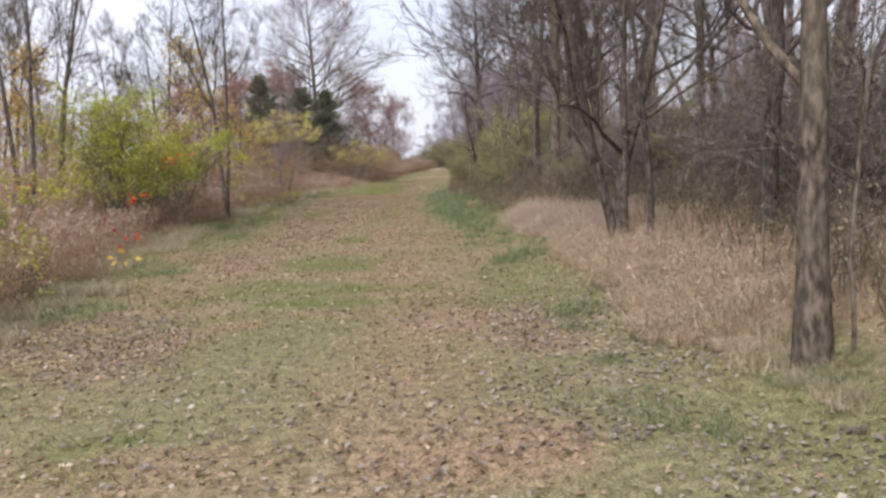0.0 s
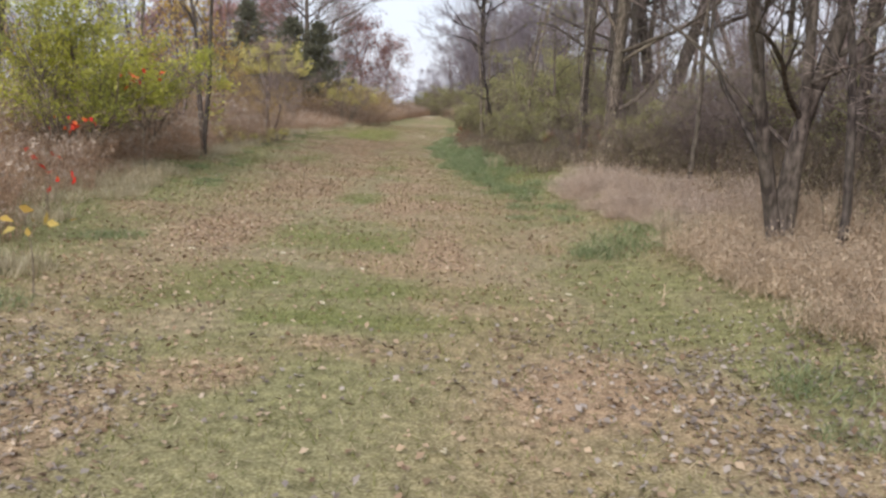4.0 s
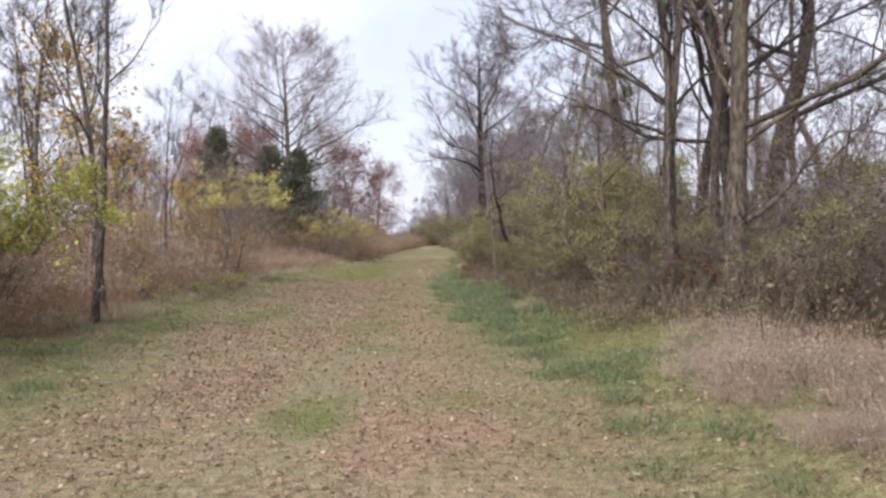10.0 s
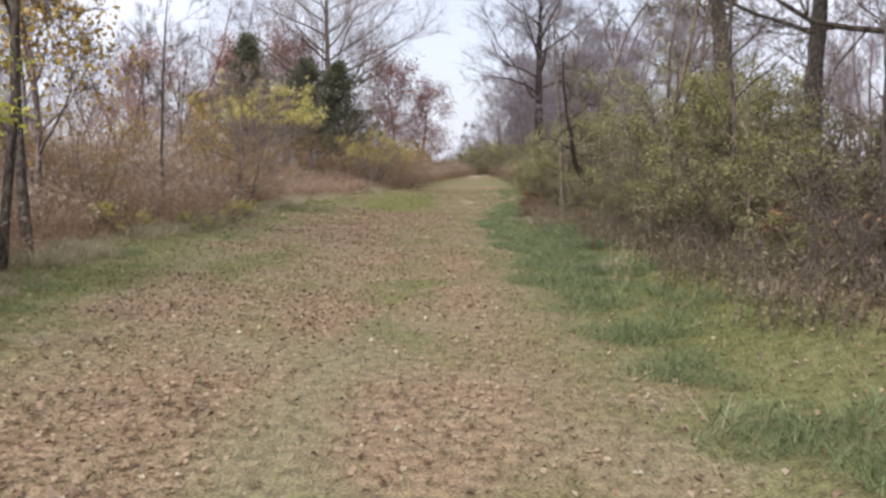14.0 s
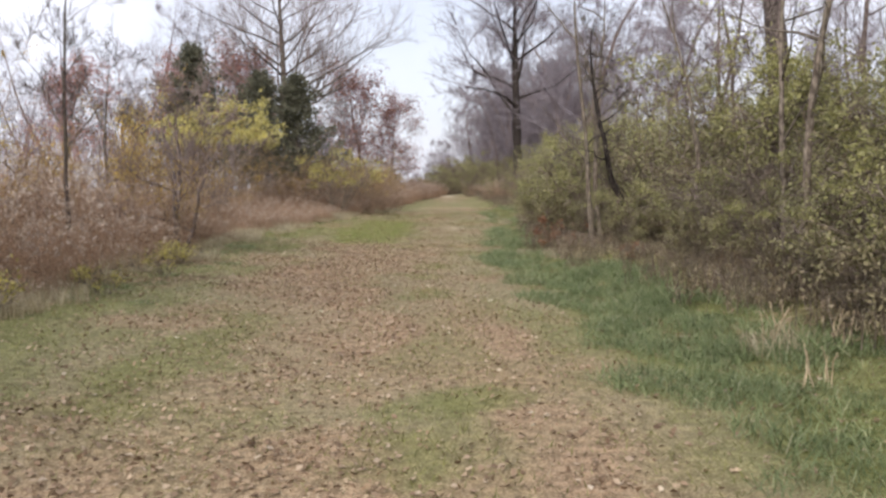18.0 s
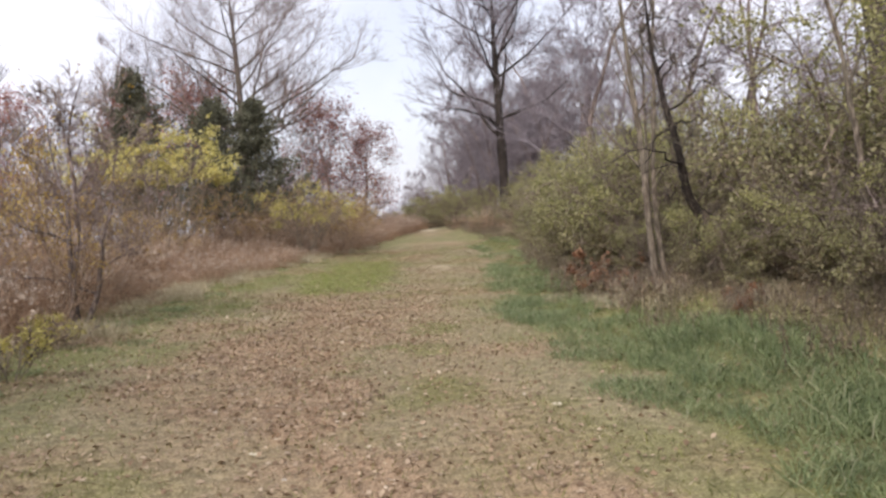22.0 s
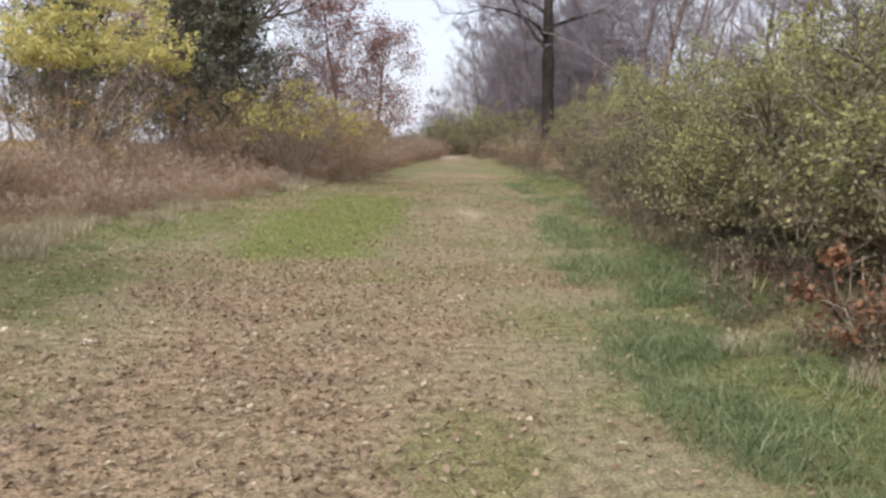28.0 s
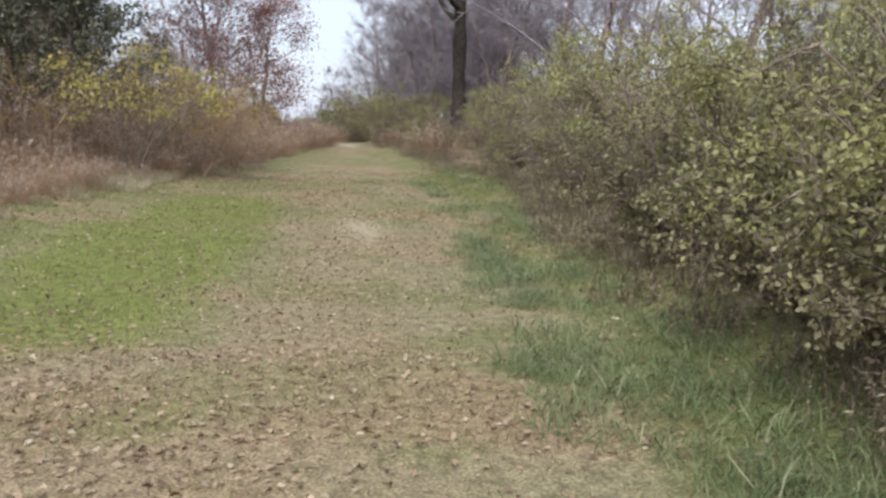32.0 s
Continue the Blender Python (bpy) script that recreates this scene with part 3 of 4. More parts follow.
def bush(name, at, height, width, stems=9, count=2600, leaf_mat=None, size=0.045, low=0.15, arch=0.5, label="", group="", stem_mat=None, twiggy=9, density_up=0.5, category="bush", dense_twigs=4, bundle=3, gaps=1.0, low_mat=None, twig=1.0):
    """A many-stemmed shrub whose leaves sit along its twigs."""
    base = new(name)
    base.location = (at[0], at[1], float(land(at[0], at[1])) - 0.03)
    tagged(base, label, category, group)
    leafy = Quads()
    spots = []
    q = Quads()
    for i in range(stems):
        az = i * 2.4 + rng.uniform(0, 0.8)
        out = math.sqrt(rng.uniform(0.02, 1.0)) * width * 0.5
        ln = height * rng.uniform(0.75, 1.12)
        st = (0.16 * width * math.cos(az) * rng.uniform(0.2, 1), 0.16 * width * math.sin(az) * rng.uniform(0.2, 1), 0)
        pts = stalk(st, (math.cos(az) * out * 1.7 / height, math.sin(az) * out * 1.7 / height, 1), ln * (1.05 - 0.35 * out / width), 8, 0.15, 0.0)
        pts[:, 2] -= arch * 0.12 * ln * np.linspace(0, 1, 9) ** 2
        tube(q, pts, np.maximum(0.008 * height * (1 - np.linspace(0, 1, 9)) ** 0.7 * rng.uniform(0.5, 1.1) * twig, 0.005), 6)
        a, d, l2 = sprout(q, pts, twiggy, height * 0.32, 0.007 * twig, 1.0, 0.12, 0.12)
        rep = np.repeat(np.arange(len(a)), dense_twigs)
        u = rng.uniform(0.2, 1, len(rep))
        s2 = a[rep] + d[rep] * (l2[rep] * u)[:, None]
        w2 = unit(d[rep] + unit(rng.normal(0, 1, (len(rep), 3))) * 0.9 + np.array([0, 0, 0.05]))
        l3 = height * 0.16 * rng.uniform(0.5, 1.2, len(rep))
        twigs(q, s2, w2, l3, np.full(len(rep), 0.0035 * twig))
        if i % bundle == bundle - 1 or i == stems - 1:
            part("stem", q, stem_mat or STEM, base)
            q = Quads()
        v = rng.uniform(0.1, 1.05, (len(rep), 10))
        spots.append((s2[:, None] + w2[:, None] * (l3[:, None] * v)[..., None]).reshape(-1, 3))
    e = np.concatenate(spots)
    e = e[e[:, 2] > low * height]
    weight = (e[:, 2] / height) ** density_up
    # leaves hang in loose sprays, with gaps between them
    weight = weight * (1 - gaps + gaps * ease(0.3, 0.55, patchy(e[:, 0] + 9 * at[0], e[:, 2] * 1.2 + e[:, 1] * 0.8, 0.55, 2, 4))) + 1e-5
    sprays = rng.choice(len(e), max(count // 42, 1), p=weight / weight.sum())
    loose = count // 3
    spot = np.concatenate([e[rng.choice(len(e), loose, p=weight / weight.sum())], e[rng.choice(sprays, count - loose)] + rng.normal(0, 1, (count - loose, 3)) * np.array([0.1, 0.1, 0.055]) * min(height / 2.4, 1.3)])
    at_leaf = spot + rng.normal(0, 0.025, (count, 3))
    size_leaf = rng.uniform(0.55, 1.35, count) * size
    if low_mat:
        down = at_leaf[:, 2] + rng.normal(0, 0.16, count) * height < 0.45 * height
        dead = Quads()
        leaves(dead, at_leaf[down], size_leaf[down], 0.3, 0.5)
        part("lower_foliage", dead, low_mat, base, "curled brown-olive dying leaves")
        at_leaf, size_leaf = at_leaf[~down], size_leaf[~down]
    leaves(leafy, at_leaf, size_leaf, 1.2, 0.25, 0.5)
    part("foliage", leafy, leaf_mat or OLIVE, base)
    return base


def placed(x, y, turn=0.0, size=1.0, sink=0.05):
    return Matrix.LocRotScale((x, y, float(land(x, y)) - sink), Euler((0, 0, turn)), (size, size, size))


def stand(ob, spots):
    """More of the same, turned and sized: x, y, size."""
    for x, y, size in spots:
        copy_thing(ob, placed(x, y, rng.uniform(0, 6.28), size))


# ---- right side: trees at the edge of the wood ----
WOODS = "bare trees of the wood"
tree("edge_tree", (2.36, 5.5), 8.6, 0.1, limbs=9, first=0.19, reach=0.34, rise=0.9, wander=0.015, fine=8, bark_mat=BARK_GREY, label="grey-barked tree with low bare limbs in dry grass")
tree("edge_tree", (2.84, 21.3), 10, 0.135, limbs=8, first=0.2, reach=0.4, rise=0.8, wander=0.02, fine=8, bark_mat=BARK_GREY, arms=((2.1, 1, 0.1, 0.62, 3.0), (1.15, 1, -0.1, 0.75, 1.7), (2.6, -0.5, 0.2, 1.0, 2.2)), label="grey tree with long slanting limbs beside the track")
tree("thorn_tree", (2.38, 11.75), 7.5, 0.085, limbs=8, first=0.12, reach=0.45, rise=0.9, wander=0.09, forks=3, bark_mat=BARK_DARK, label="dark many-stemmed bare tree in dry weeds")
tree("thorn_tree", (3.45, 9.2), 7.5, 0.1, limbs=7, first=0.2, reach=0.4, rise=0.9, wander=0.06, bark_mat=BARK_DARK, label="thin dark bare tree among dry grass")
tree("crooked_tree", (2.75, 23.3), 8.5, 0.085, limbs=11, first=0.3, reach=0.5, rise=0.35, wander=0.05, crooked=0.24, bark_mat=BARK_DARK, label="crooked dark bare tree with arching limbs")
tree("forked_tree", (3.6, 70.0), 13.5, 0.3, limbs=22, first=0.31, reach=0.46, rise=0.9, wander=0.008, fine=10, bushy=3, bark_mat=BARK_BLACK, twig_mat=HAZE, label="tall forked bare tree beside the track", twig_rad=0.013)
tree("vine_tree", (1.95, 36.4), 4.4, 0.075, limbs=13, first=0.3, reach=0.24, rise=0.5, wander=0.27, lean=(-0.04, 0), crooked=0.5, forks=1, fine=3, bark_mat=BARK_BLACK, twig_mat=BARK_DARK, label="twisted black bare tree over olive bushes")
tree("arching_tree", (4.7, 30.2), 10, 0.17, limbs=8, first=0.35, reach=0.4, rise=0.5, wander=0.06, crooked=0.2, bark_mat=BARK_DARK, arms=((3.9, -1, -0.3, 0.5, 4.0), (3.2, -1, 0.2, 0.35, 3.0)), label="dark tree with limbs arching towards the track")
tree("big_tree", (5.6, 38.2), 13, 0.26, limbs=10, first=0.4, reach=0.36, rise=0.4, wander=0.04, crooked=0.2, bark_mat=BARK_DARK, twig_mat=TWIG, label="thick dark trunk rising behind the bushes")
sprig = tree("leafy_sapling", (3.6, 35.0), 6.0, 0.06, limbs=8, first=0.3, reach=0.3, rise=0.8, fine=6, leaf_mat=LIME, leaf_count=600, leaf_size=0.07, label="sapling with sparse yellow-green leaves above the bushes")
stand(sprig, [(2.7, 42.3, 0.55), (2.9, 45.6, 0.5)])
tree("crooked_shrub", (-6.9, 38.6), 4.0, 0.06, limbs=7, first=0.2, reach=0.45, rise=0.7, wander=0.14, crooked=0.22, forks=3, fine=6, leaf_mat=AMBER, leaf_count=160, leaf_size=0.06, label="crooked bare shrub leaning out of the weeds")
tree("thorn_tree", (4.25, 14.2), 8.5, 0.085, limbs=8, first=0.25, reach=0.36, rise=0.9, wander=0.05, bark_mat=BARK_DARK, label="thin dark bare tree behind dry grass")
for at, size, way in [((3.95, 26.6), 0.11, 0.02), ((4.45, 25.3), 0.13, -0.03), ((4.7, 26.9), 0.1, 0.05), ((3.7, 24.4), 0.075, -0.08)]:
    tree("thorn_tree", at, 9.5, size, limbs=9, first=0.26, reach=0.36, rise=0.7, wander=0.06, lean=(way, 0), crooked=0.22, fine=7, bark_mat=BARK_DARK, label="dark crooked bare tree behind the bushes")
w1 = tree("woodland_tree", (5.4, 8.8), 13, 0.17, limbs=9, first=0.28, reach=0.33, rise=0.9, fine=7, label="tall bare woodland tree with grey-brown bark", group=WOODS)
w2 = tree("woodland_tree", (6.2, 15.5), 12, 0.15, limbs=9, first=0.2, reach=0.36, rise=0.6, fine=7, crooked=0.22, label="bare woodland tree with crooked limbs", group=WOODS)
w3 = tree("woodland_tree", (5.6, 27.5), 13.5, 0.2, limbs=9, first=0.25, reach=0.38, rise=0.5, fine=7, forks=2, bark_mat=BARK_DARK, label="dark forked bare woodland tree", group=WOODS)
w4 = tree("woodland_tree", (7.0, 21.0), 11, 0.12, limbs=10, first=0.15, reach=0.34, rise=0.7, fine=7, label="slender bare woodland tree with many twigs", group=WOODS)
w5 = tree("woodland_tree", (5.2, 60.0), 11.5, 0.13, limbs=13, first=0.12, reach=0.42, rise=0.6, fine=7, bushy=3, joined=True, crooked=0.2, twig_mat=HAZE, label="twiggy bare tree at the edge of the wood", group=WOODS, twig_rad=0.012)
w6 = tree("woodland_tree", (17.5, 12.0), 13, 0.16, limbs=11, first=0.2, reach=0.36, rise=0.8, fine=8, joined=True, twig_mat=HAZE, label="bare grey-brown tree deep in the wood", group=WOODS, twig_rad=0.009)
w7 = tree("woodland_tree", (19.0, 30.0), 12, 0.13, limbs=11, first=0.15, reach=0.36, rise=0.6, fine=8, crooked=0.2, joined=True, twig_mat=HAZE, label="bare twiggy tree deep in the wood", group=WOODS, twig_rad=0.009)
w_all = [w1, w2, w3, w4]
for i in range(36):
    y = -5 + 0.85 * i + rng.uniform(-1, 1) if i < 34 else 26 + 7 * (i - 34) + rng.uniform(-1, 1)
    x = 4.3 + abs(rng.normal(0, 1)) * 5.5 + (0 if y < 12 else 1.5) + rng.uniform(0, 1.2)
    if y > 12 and x < 7.5 and i % 2:
        continue
    copy_thing(w_all[i % 4], placed(x, y, rng.uniform(0, 6.28), rng.uniform(0.62, 1.08)))
stand(w4, [(7.5, 30, 0.8), (8.6, 36, 0.9), (9.0, 42.5, 0.9), (7.8, 48.5, 0.8), (10.0, 27, 0.9)])
stand(w2, [(9.6, 33, 0.8), (8.8, 53, 0.8)])
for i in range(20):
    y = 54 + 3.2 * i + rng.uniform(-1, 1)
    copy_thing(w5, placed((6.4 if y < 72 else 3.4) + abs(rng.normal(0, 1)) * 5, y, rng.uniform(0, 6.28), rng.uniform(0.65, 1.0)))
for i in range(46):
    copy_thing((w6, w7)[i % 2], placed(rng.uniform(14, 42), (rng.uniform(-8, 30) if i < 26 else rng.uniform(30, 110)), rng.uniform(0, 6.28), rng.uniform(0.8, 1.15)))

# ---- left side: saplings and trees behind the weeds ----
sap1 = tree("sapling", (-6.15, 25.2), 8.5, 0.062, limbs=9, first=0.3, reach=0.25, rise=1.3, wander=0.035, fine=5, bark_mat=BARK_DARK, label="slender dark sapling at the edge of the weeds", group="saplings behind the weeds")
sap2 = tree("sapling", (-6.35, 26.3), 8.0, 0.07, limbs=7, first=0.35, reach=0.3, rise=1.4, wander=0.05, fine=5, arms=((3.2, -0.32, 0, 1, 3.6), (3.7, 0.28, 0.1, 1, 3.2)), bark_mat=BARK_DARK, label="forked dark sapling at the edge of the weeds", group="saplings behind the weeds")
stand(sap1, [(-8.2, 17.5, 0.9), (-10.5, 22, 1.1), (-9.2, 30, 1.0), (-12, 27, 1.1), (-8.0, 36, 0.7), (-14, 38, 1.0), (-11, 14, 1.0), (-16, 46, 1.1), (-13, 49, 0.8)])
stand(sap2, [(-9.0, 20.5, 1.05), (-12.5, 18, 1.1), (-10, 33, 0.9), (-15, 31, 1.1), (-13.5, 42, 0.95), (-9.5, 11, 1.0), (-18, 36, 1.1), (-9.8, 43, 0.6)])
tree("spreading_tree", (-9.2, 68), 13.5, 0.26, limbs=30, first=0.22, reach=0.52, rise=0.5, wander=0.03, fine=11, bushy=3, crooked=0.11, bark_mat=BARK_DARK, twig_mat=TWIG, arms=((5.2, 1, -0.1, 0.3, 6.5), (5.0, -1, -0.2, 0.5, 5.0), (6.0, 0.8, 0.4, 0.7, 5.5), (4.4, -0.6, -0.6, 0.9, 5.5)), label="large spreading bare tree with upswept limbs", twig_rad=0.009)
oak = tree("oak", (-12.0, 69), 8.7, 0.13, limbs=14, first=0.12, reach=0.4, rise=0.6, fine=9, leaf_mat=RUSSET, leaf_count=5600, leaf_size=0.14, label="oak holding russet-brown autumn leaves", group="russet oaks")
stand(oak, [(-5.6, 72.5, 0.92), (-4.0, 73.5, 0.72), (-16.5, 72, 0.95), (-19, 62, 0.8)])
amber = tree("cherry_tree", (-7.7, 29.2), 5.2, 0.07, limbs=12, first=0.15, reach=0.34, rise=0.8, fine=7, leaf_mat=AMBER, leaf_count=2600, leaf_size=0.1, label="young tree with thin amber and yellow leaves", group="amber young trees")
stand(amber, [(-9.8, 44.5, 0.62), (-11.5, 25, 0.9)])
for i in range(26):
    copy_thing((w6, w7, w5)[i % 3], placed(rng.uniform(-52, -22), rng.uniform(45, 110), rng.uniform(0, 6.28), rng.uniform(0.55, 0.8)))
for i in range(8):
    copy_thing((w6, w7)[i % 2], placed(rng.uniform(-34, -20), rng.uniform(10, 45), rng.uniform(0, 6.28), rng.uniform(0.5, 0.7)))
for i in range(12):
    copy_thing(w5, placed(rng.uniform(-16, -6), rng.uniform(80, 110), rng.uniform(0, 6.28), rng.uniform(0.45, 0.75)))


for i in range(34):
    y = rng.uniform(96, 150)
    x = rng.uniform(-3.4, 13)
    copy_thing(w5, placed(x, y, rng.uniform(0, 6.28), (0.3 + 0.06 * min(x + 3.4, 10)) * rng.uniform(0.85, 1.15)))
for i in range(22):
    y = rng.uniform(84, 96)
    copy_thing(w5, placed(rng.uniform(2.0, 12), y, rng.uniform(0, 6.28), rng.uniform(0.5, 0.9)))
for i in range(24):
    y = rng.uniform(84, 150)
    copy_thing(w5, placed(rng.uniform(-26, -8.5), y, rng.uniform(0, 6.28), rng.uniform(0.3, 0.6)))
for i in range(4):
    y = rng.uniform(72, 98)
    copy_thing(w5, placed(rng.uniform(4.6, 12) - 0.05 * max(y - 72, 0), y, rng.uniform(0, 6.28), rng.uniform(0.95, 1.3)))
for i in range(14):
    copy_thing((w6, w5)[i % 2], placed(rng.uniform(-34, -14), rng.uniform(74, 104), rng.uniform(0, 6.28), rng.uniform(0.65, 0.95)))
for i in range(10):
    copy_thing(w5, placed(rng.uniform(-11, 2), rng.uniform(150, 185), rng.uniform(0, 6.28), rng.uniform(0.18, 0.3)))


def cedar(at, height, width, label):
    base = new("cedar")
    base.location = (at[0], at[1], float(land(*at)) - 0.05)
    tagged(base, label, "tree", "dark cedars")
    q = Quads()
    tube(q, np.array([[0, 0, z] for z in np.linspace(0, height, 8)]), np.linspace(0.11, 0.015, 8), 8)
    part("trunk", q, BARK_DARK, base)
    q, lq = Quads(), Quads()
    for i in range(120):
        z = height * (0.06 + 0.92 * i / 120)
        az = i * 2.4
        ln = width * 0.5 * (1 - z / height) ** 0.8 * rng.uniform(0.4, 1.2) + 0.12
        pts = stalk((0, 0, z), (math.cos(az), math.sin(az), 0.35), ln, 4, 0.12, 0.05)
        tube(q, pts, np.linspace(0.018, 0.004, 5), 4)
        p, d = along(pts, np.sqrt(rng.uniform(0.03, 1, 120)))
        leaves(lq, p + rng.normal(0, 0.09, p.shape), rng.uniform(0.07, 0.2, len(p)), 0.1, -0.5, 0.35)
    part("bough", q, BARK_DARK, base)
    part("foliage", lq, NEEDLE, base)
    return base


cedar((-11.4, 57.5), 6.9, 6.4, "dark green cedar with a ragged pointed top")
cedar((-7.5, 60.5), 6.0, 6.6, "dark cedar standing under the spreading tree")
cedar((-9.4, 62.0), 6.2, 6.6, "dark cedar standing under the spreading tree")

# ---- left side: bushes ----
bush("green_bush", (-7.0, 19.3), 3.4, 2.2, 18, 13000, LIME, 0.07, 0.25, gaps=0.9, density_up=0.2, twiggy=14, label="large yellow-green leafy bush behind dry weeds")
bush("lime_bush", (-6.8, 22.6), 2.7, 1.3, 14, 10500, LIME, 0.07, 0.42, gaps=0.85, density_up=0.2, twiggy=13, label="bright lime-yellow bush with bare lower stems")
bush("yellow_bush", (-9.8, 53.4), 4.5, 3.3, 18, 9000, YELLOW, 0.11, 0.6, gaps=0.85, density_up=0.2, twiggy=13, label="spreading yellow-green bush with bare stems below")
bush("gold_bush", (-5.3, 57.2), 3.0, 1.9, 16, 1700, GOLD, 0.1, 0.4, gaps=0.95, twiggy=14, label="small bush with golden-yellow leaves by the track")
bush("yellow_bush", (-6.4, 10.4), 2.0, 2.4, 12, 4200, LIME, 0.065, 0.15, label="yellow-green bush at the edge of the track")
grey = bush("bare_bush", (-8.2, 41), 3.0, 2.8, 11, 1300, AMBER, 0.05, 0.3, label="grey-brown bare bush with a few dry leaves", group="bare bushes in the weeds", stem_mat=WARMTWIG, twiggy=14)
for i in range(34):
    y = rng.uniform(12, 76)
    stand(grey, [(float(left_edge(y)) - rng.uniform(2.6, 7.5) - (4 if y < 26 else 0), y, rng.uniform(0.55, 0.95))])
stand(grey, [(-8.6, 46, 0.7), (-7.2, 38.2, 0.85), (-8.4, 50, 0.75), (-10.2, 48, 0.8), (-12.5, 45, 0.9), (-9.8, 38.5, 0.9), (-7.6, 30.2, 0.8), (-8.8, 33.4, 1.0), (-7.2, 62.5, 1.1), (-4.9, 64, 0.9), (-4.3, 58.4, 0.85), (-4.0, 60.4, 0.85), (-4.4, 61.8, 1.0), (-3.6, 66.0, 0.7), (-6.4, 59.0, 1.0), (-11, 21, 1.2), (-7.4, 15, 0.7), (-8.8, 27.6, 0.9)])

# ---- right side: bare thicket under the wood ----
thicket = bush("bare_bush", (4.6, 9.6), 2.6, 2.6, 12, 500, DYING, 0.045, 0.2, label="tangled brown bare thicket with few leaves", group="thicket under the wood", stem_mat=TWIG, twiggy=16)
for i in range(40):
    y = rng.uniform(6, 25) if i < 28 else rng.uniform(25, 60)
    stand(thicket, [((4.6 if y < 16 else 3.6) + abs(rng.normal(0, 1)) * 2.6, y, rng.uniform(0.6, 1.25))])

stand(thicket, [(3.3, 20.6, 0.55), (3.7, 22.2, 0.75), (2.6, 22.9, 0.5), (3.2, 19.4, 0.45), (3.9, 18.2, 0.6), (2.75, 31.4, 0.65), (2.95, 32.7, 0.75), (2.6, 29.9, 0.55), (2.7, 34.2, 0.6), (2.35, 41.5, 0.5), (2.45, 44.0, 0.55), (2.5, 39.2, 0.55), (2.7, 46.6, 0.6), (2.9, 49.2, 0.6), (2.9, 52.6, 0.6)])

# ---- right side: bushes ----
hedge = "olive bushes along the track"
b1 = bush("honeysuckle_bush", (3.7, 28.8), 2.1, 3.0, 16, 11500, OLIVE, 0.055, 0.05, label="dense olive-green bush with brown stems", group=hedge, twiggy=15, density_up=0.8, stem_mat=HEDGESTEM, twig=1.5, low_mat=DYING)
b2 = bush("honeysuckle_bush", (3.1, 40.2), 2.6, 3.2, 20, 15000, OLIVE, 0.055, 0.05, label="tall olive-yellow leafy bush leaning to the track", group=hedge, twiggy=15, density_up=0.8, stem_mat=HEDGESTEM, twig=1.5, low_mat=DYING)
b3 = bush("honeysuckle_bush", (3.7, 45.4), 2.5, 3.2, 20, 15000, SAGE, 0.055, 0.04, label="sage-green bush with sparse curling leaves", group=hedge, twiggy=15, density_up=0.6, stem_mat=HEDGESTEM, twig=1.5, low_mat=DYING)
b4 = bush("honeysuckle_bush", (3.4, 25.9), 1.65, 2.2, 14, 10500, OLIVE, 0.042, 0.05, label="low green bush beneath thin stems", group=hedge, twiggy=12, density_up=0.3, stem_mat=HEDGESTEM, twig=1.5, low_mat=DYING)
stand(b1, [(3.9, 32.2, 1.15), (5.6, 36, 1.35), (5.6, 22.6, 0.8), (5.4, 18.0, 0.8), (6.4, 13.0, 1.1), (3.9, 54.2, 1.15), (6.6, 43, 1.3)])
stand(b2, [(4.2, 35.4, 1.3), (3.9, 34.4, 1.1), (3.9, 48.8, 1.05), (6, 51, 1.0), (4.0, 58, 0.9), (4.2, 62, 0.9)])
stand(b3, [(3.6, 42.8, 1.0), (3.9, 51.8, 1.1), (5.4, 46.8, 1.1), (5.6, 40.0, 1.05), (5.8, 25.6, 0.9)])
stand(b4, [(x, y, 1.35 * size) for x, y, size in [(2.6, 26.9, 0.7), (2.9, 25.0, 0.65), (2.3, 28.1, 0.5), (2.7, 28.7, 0.65), (2.5, 30.3, 0.5), (3.5, 19.9, 0.5), (2.5, 23.7, 0.35), (3.4, 22.6, 0.55), (4.4, 20.2, 0.7), (4.8, 15.6, 0.7), (2.9, 31.0, 0.7), (2.6, 34.0, 0.62), (2.5, 47.2, 0.6), (2.75, 50.4, 0.7), (2.9, 56.5, 0.7), (2.0, 40.6, 0.55), (1.95, 38.9, 0.5), (1.8, 40.6, 0.7), (1.9, 42.0, 0.75), (1.95, 43.4, 0.75), (2.1, 39.7, 0.8), (2.2, 41.2, 0.9), (2.4, 42.8, 0.9), (1.85, 37.9, 0.42), (2.05, 35.1, 0.5), (2.3, 32.8, 0.5), (2.35, 44.4, 0.85), (2.3, 46.0, 0.8), (2.1, 36.0, 0.5), (2.2, 42.0, 0.6), (0.9, 84, 1.2), (1.6, 90, 1.3), (2.6, 79, 1.1), (-5.2, 82, 1.0), (-6.0, 90, 1.2), (1.5, 73.5, 0.55), (1.3, 77.5, 0.6), (1.0, 81, 0.65), (2.5, 75.5, 0.8), (1.3, 86, 0.8), (2.5, 82, 0.85), (2.5, 70.5, 0.5), (2.2, 66.5, 0.4), (4.4, 71, 0.8), (0.6, 92, 1.0), (-0.6, 97, 0.9), (1.6, 96, 1.2), (0.4, 101, 1.2), (-1.8, 104, 1.0), (5.0, 64.5, 1.1), (7.5, 9.0, 1.1), (9, 17, 1.2), (8, 24, 1.3)]])

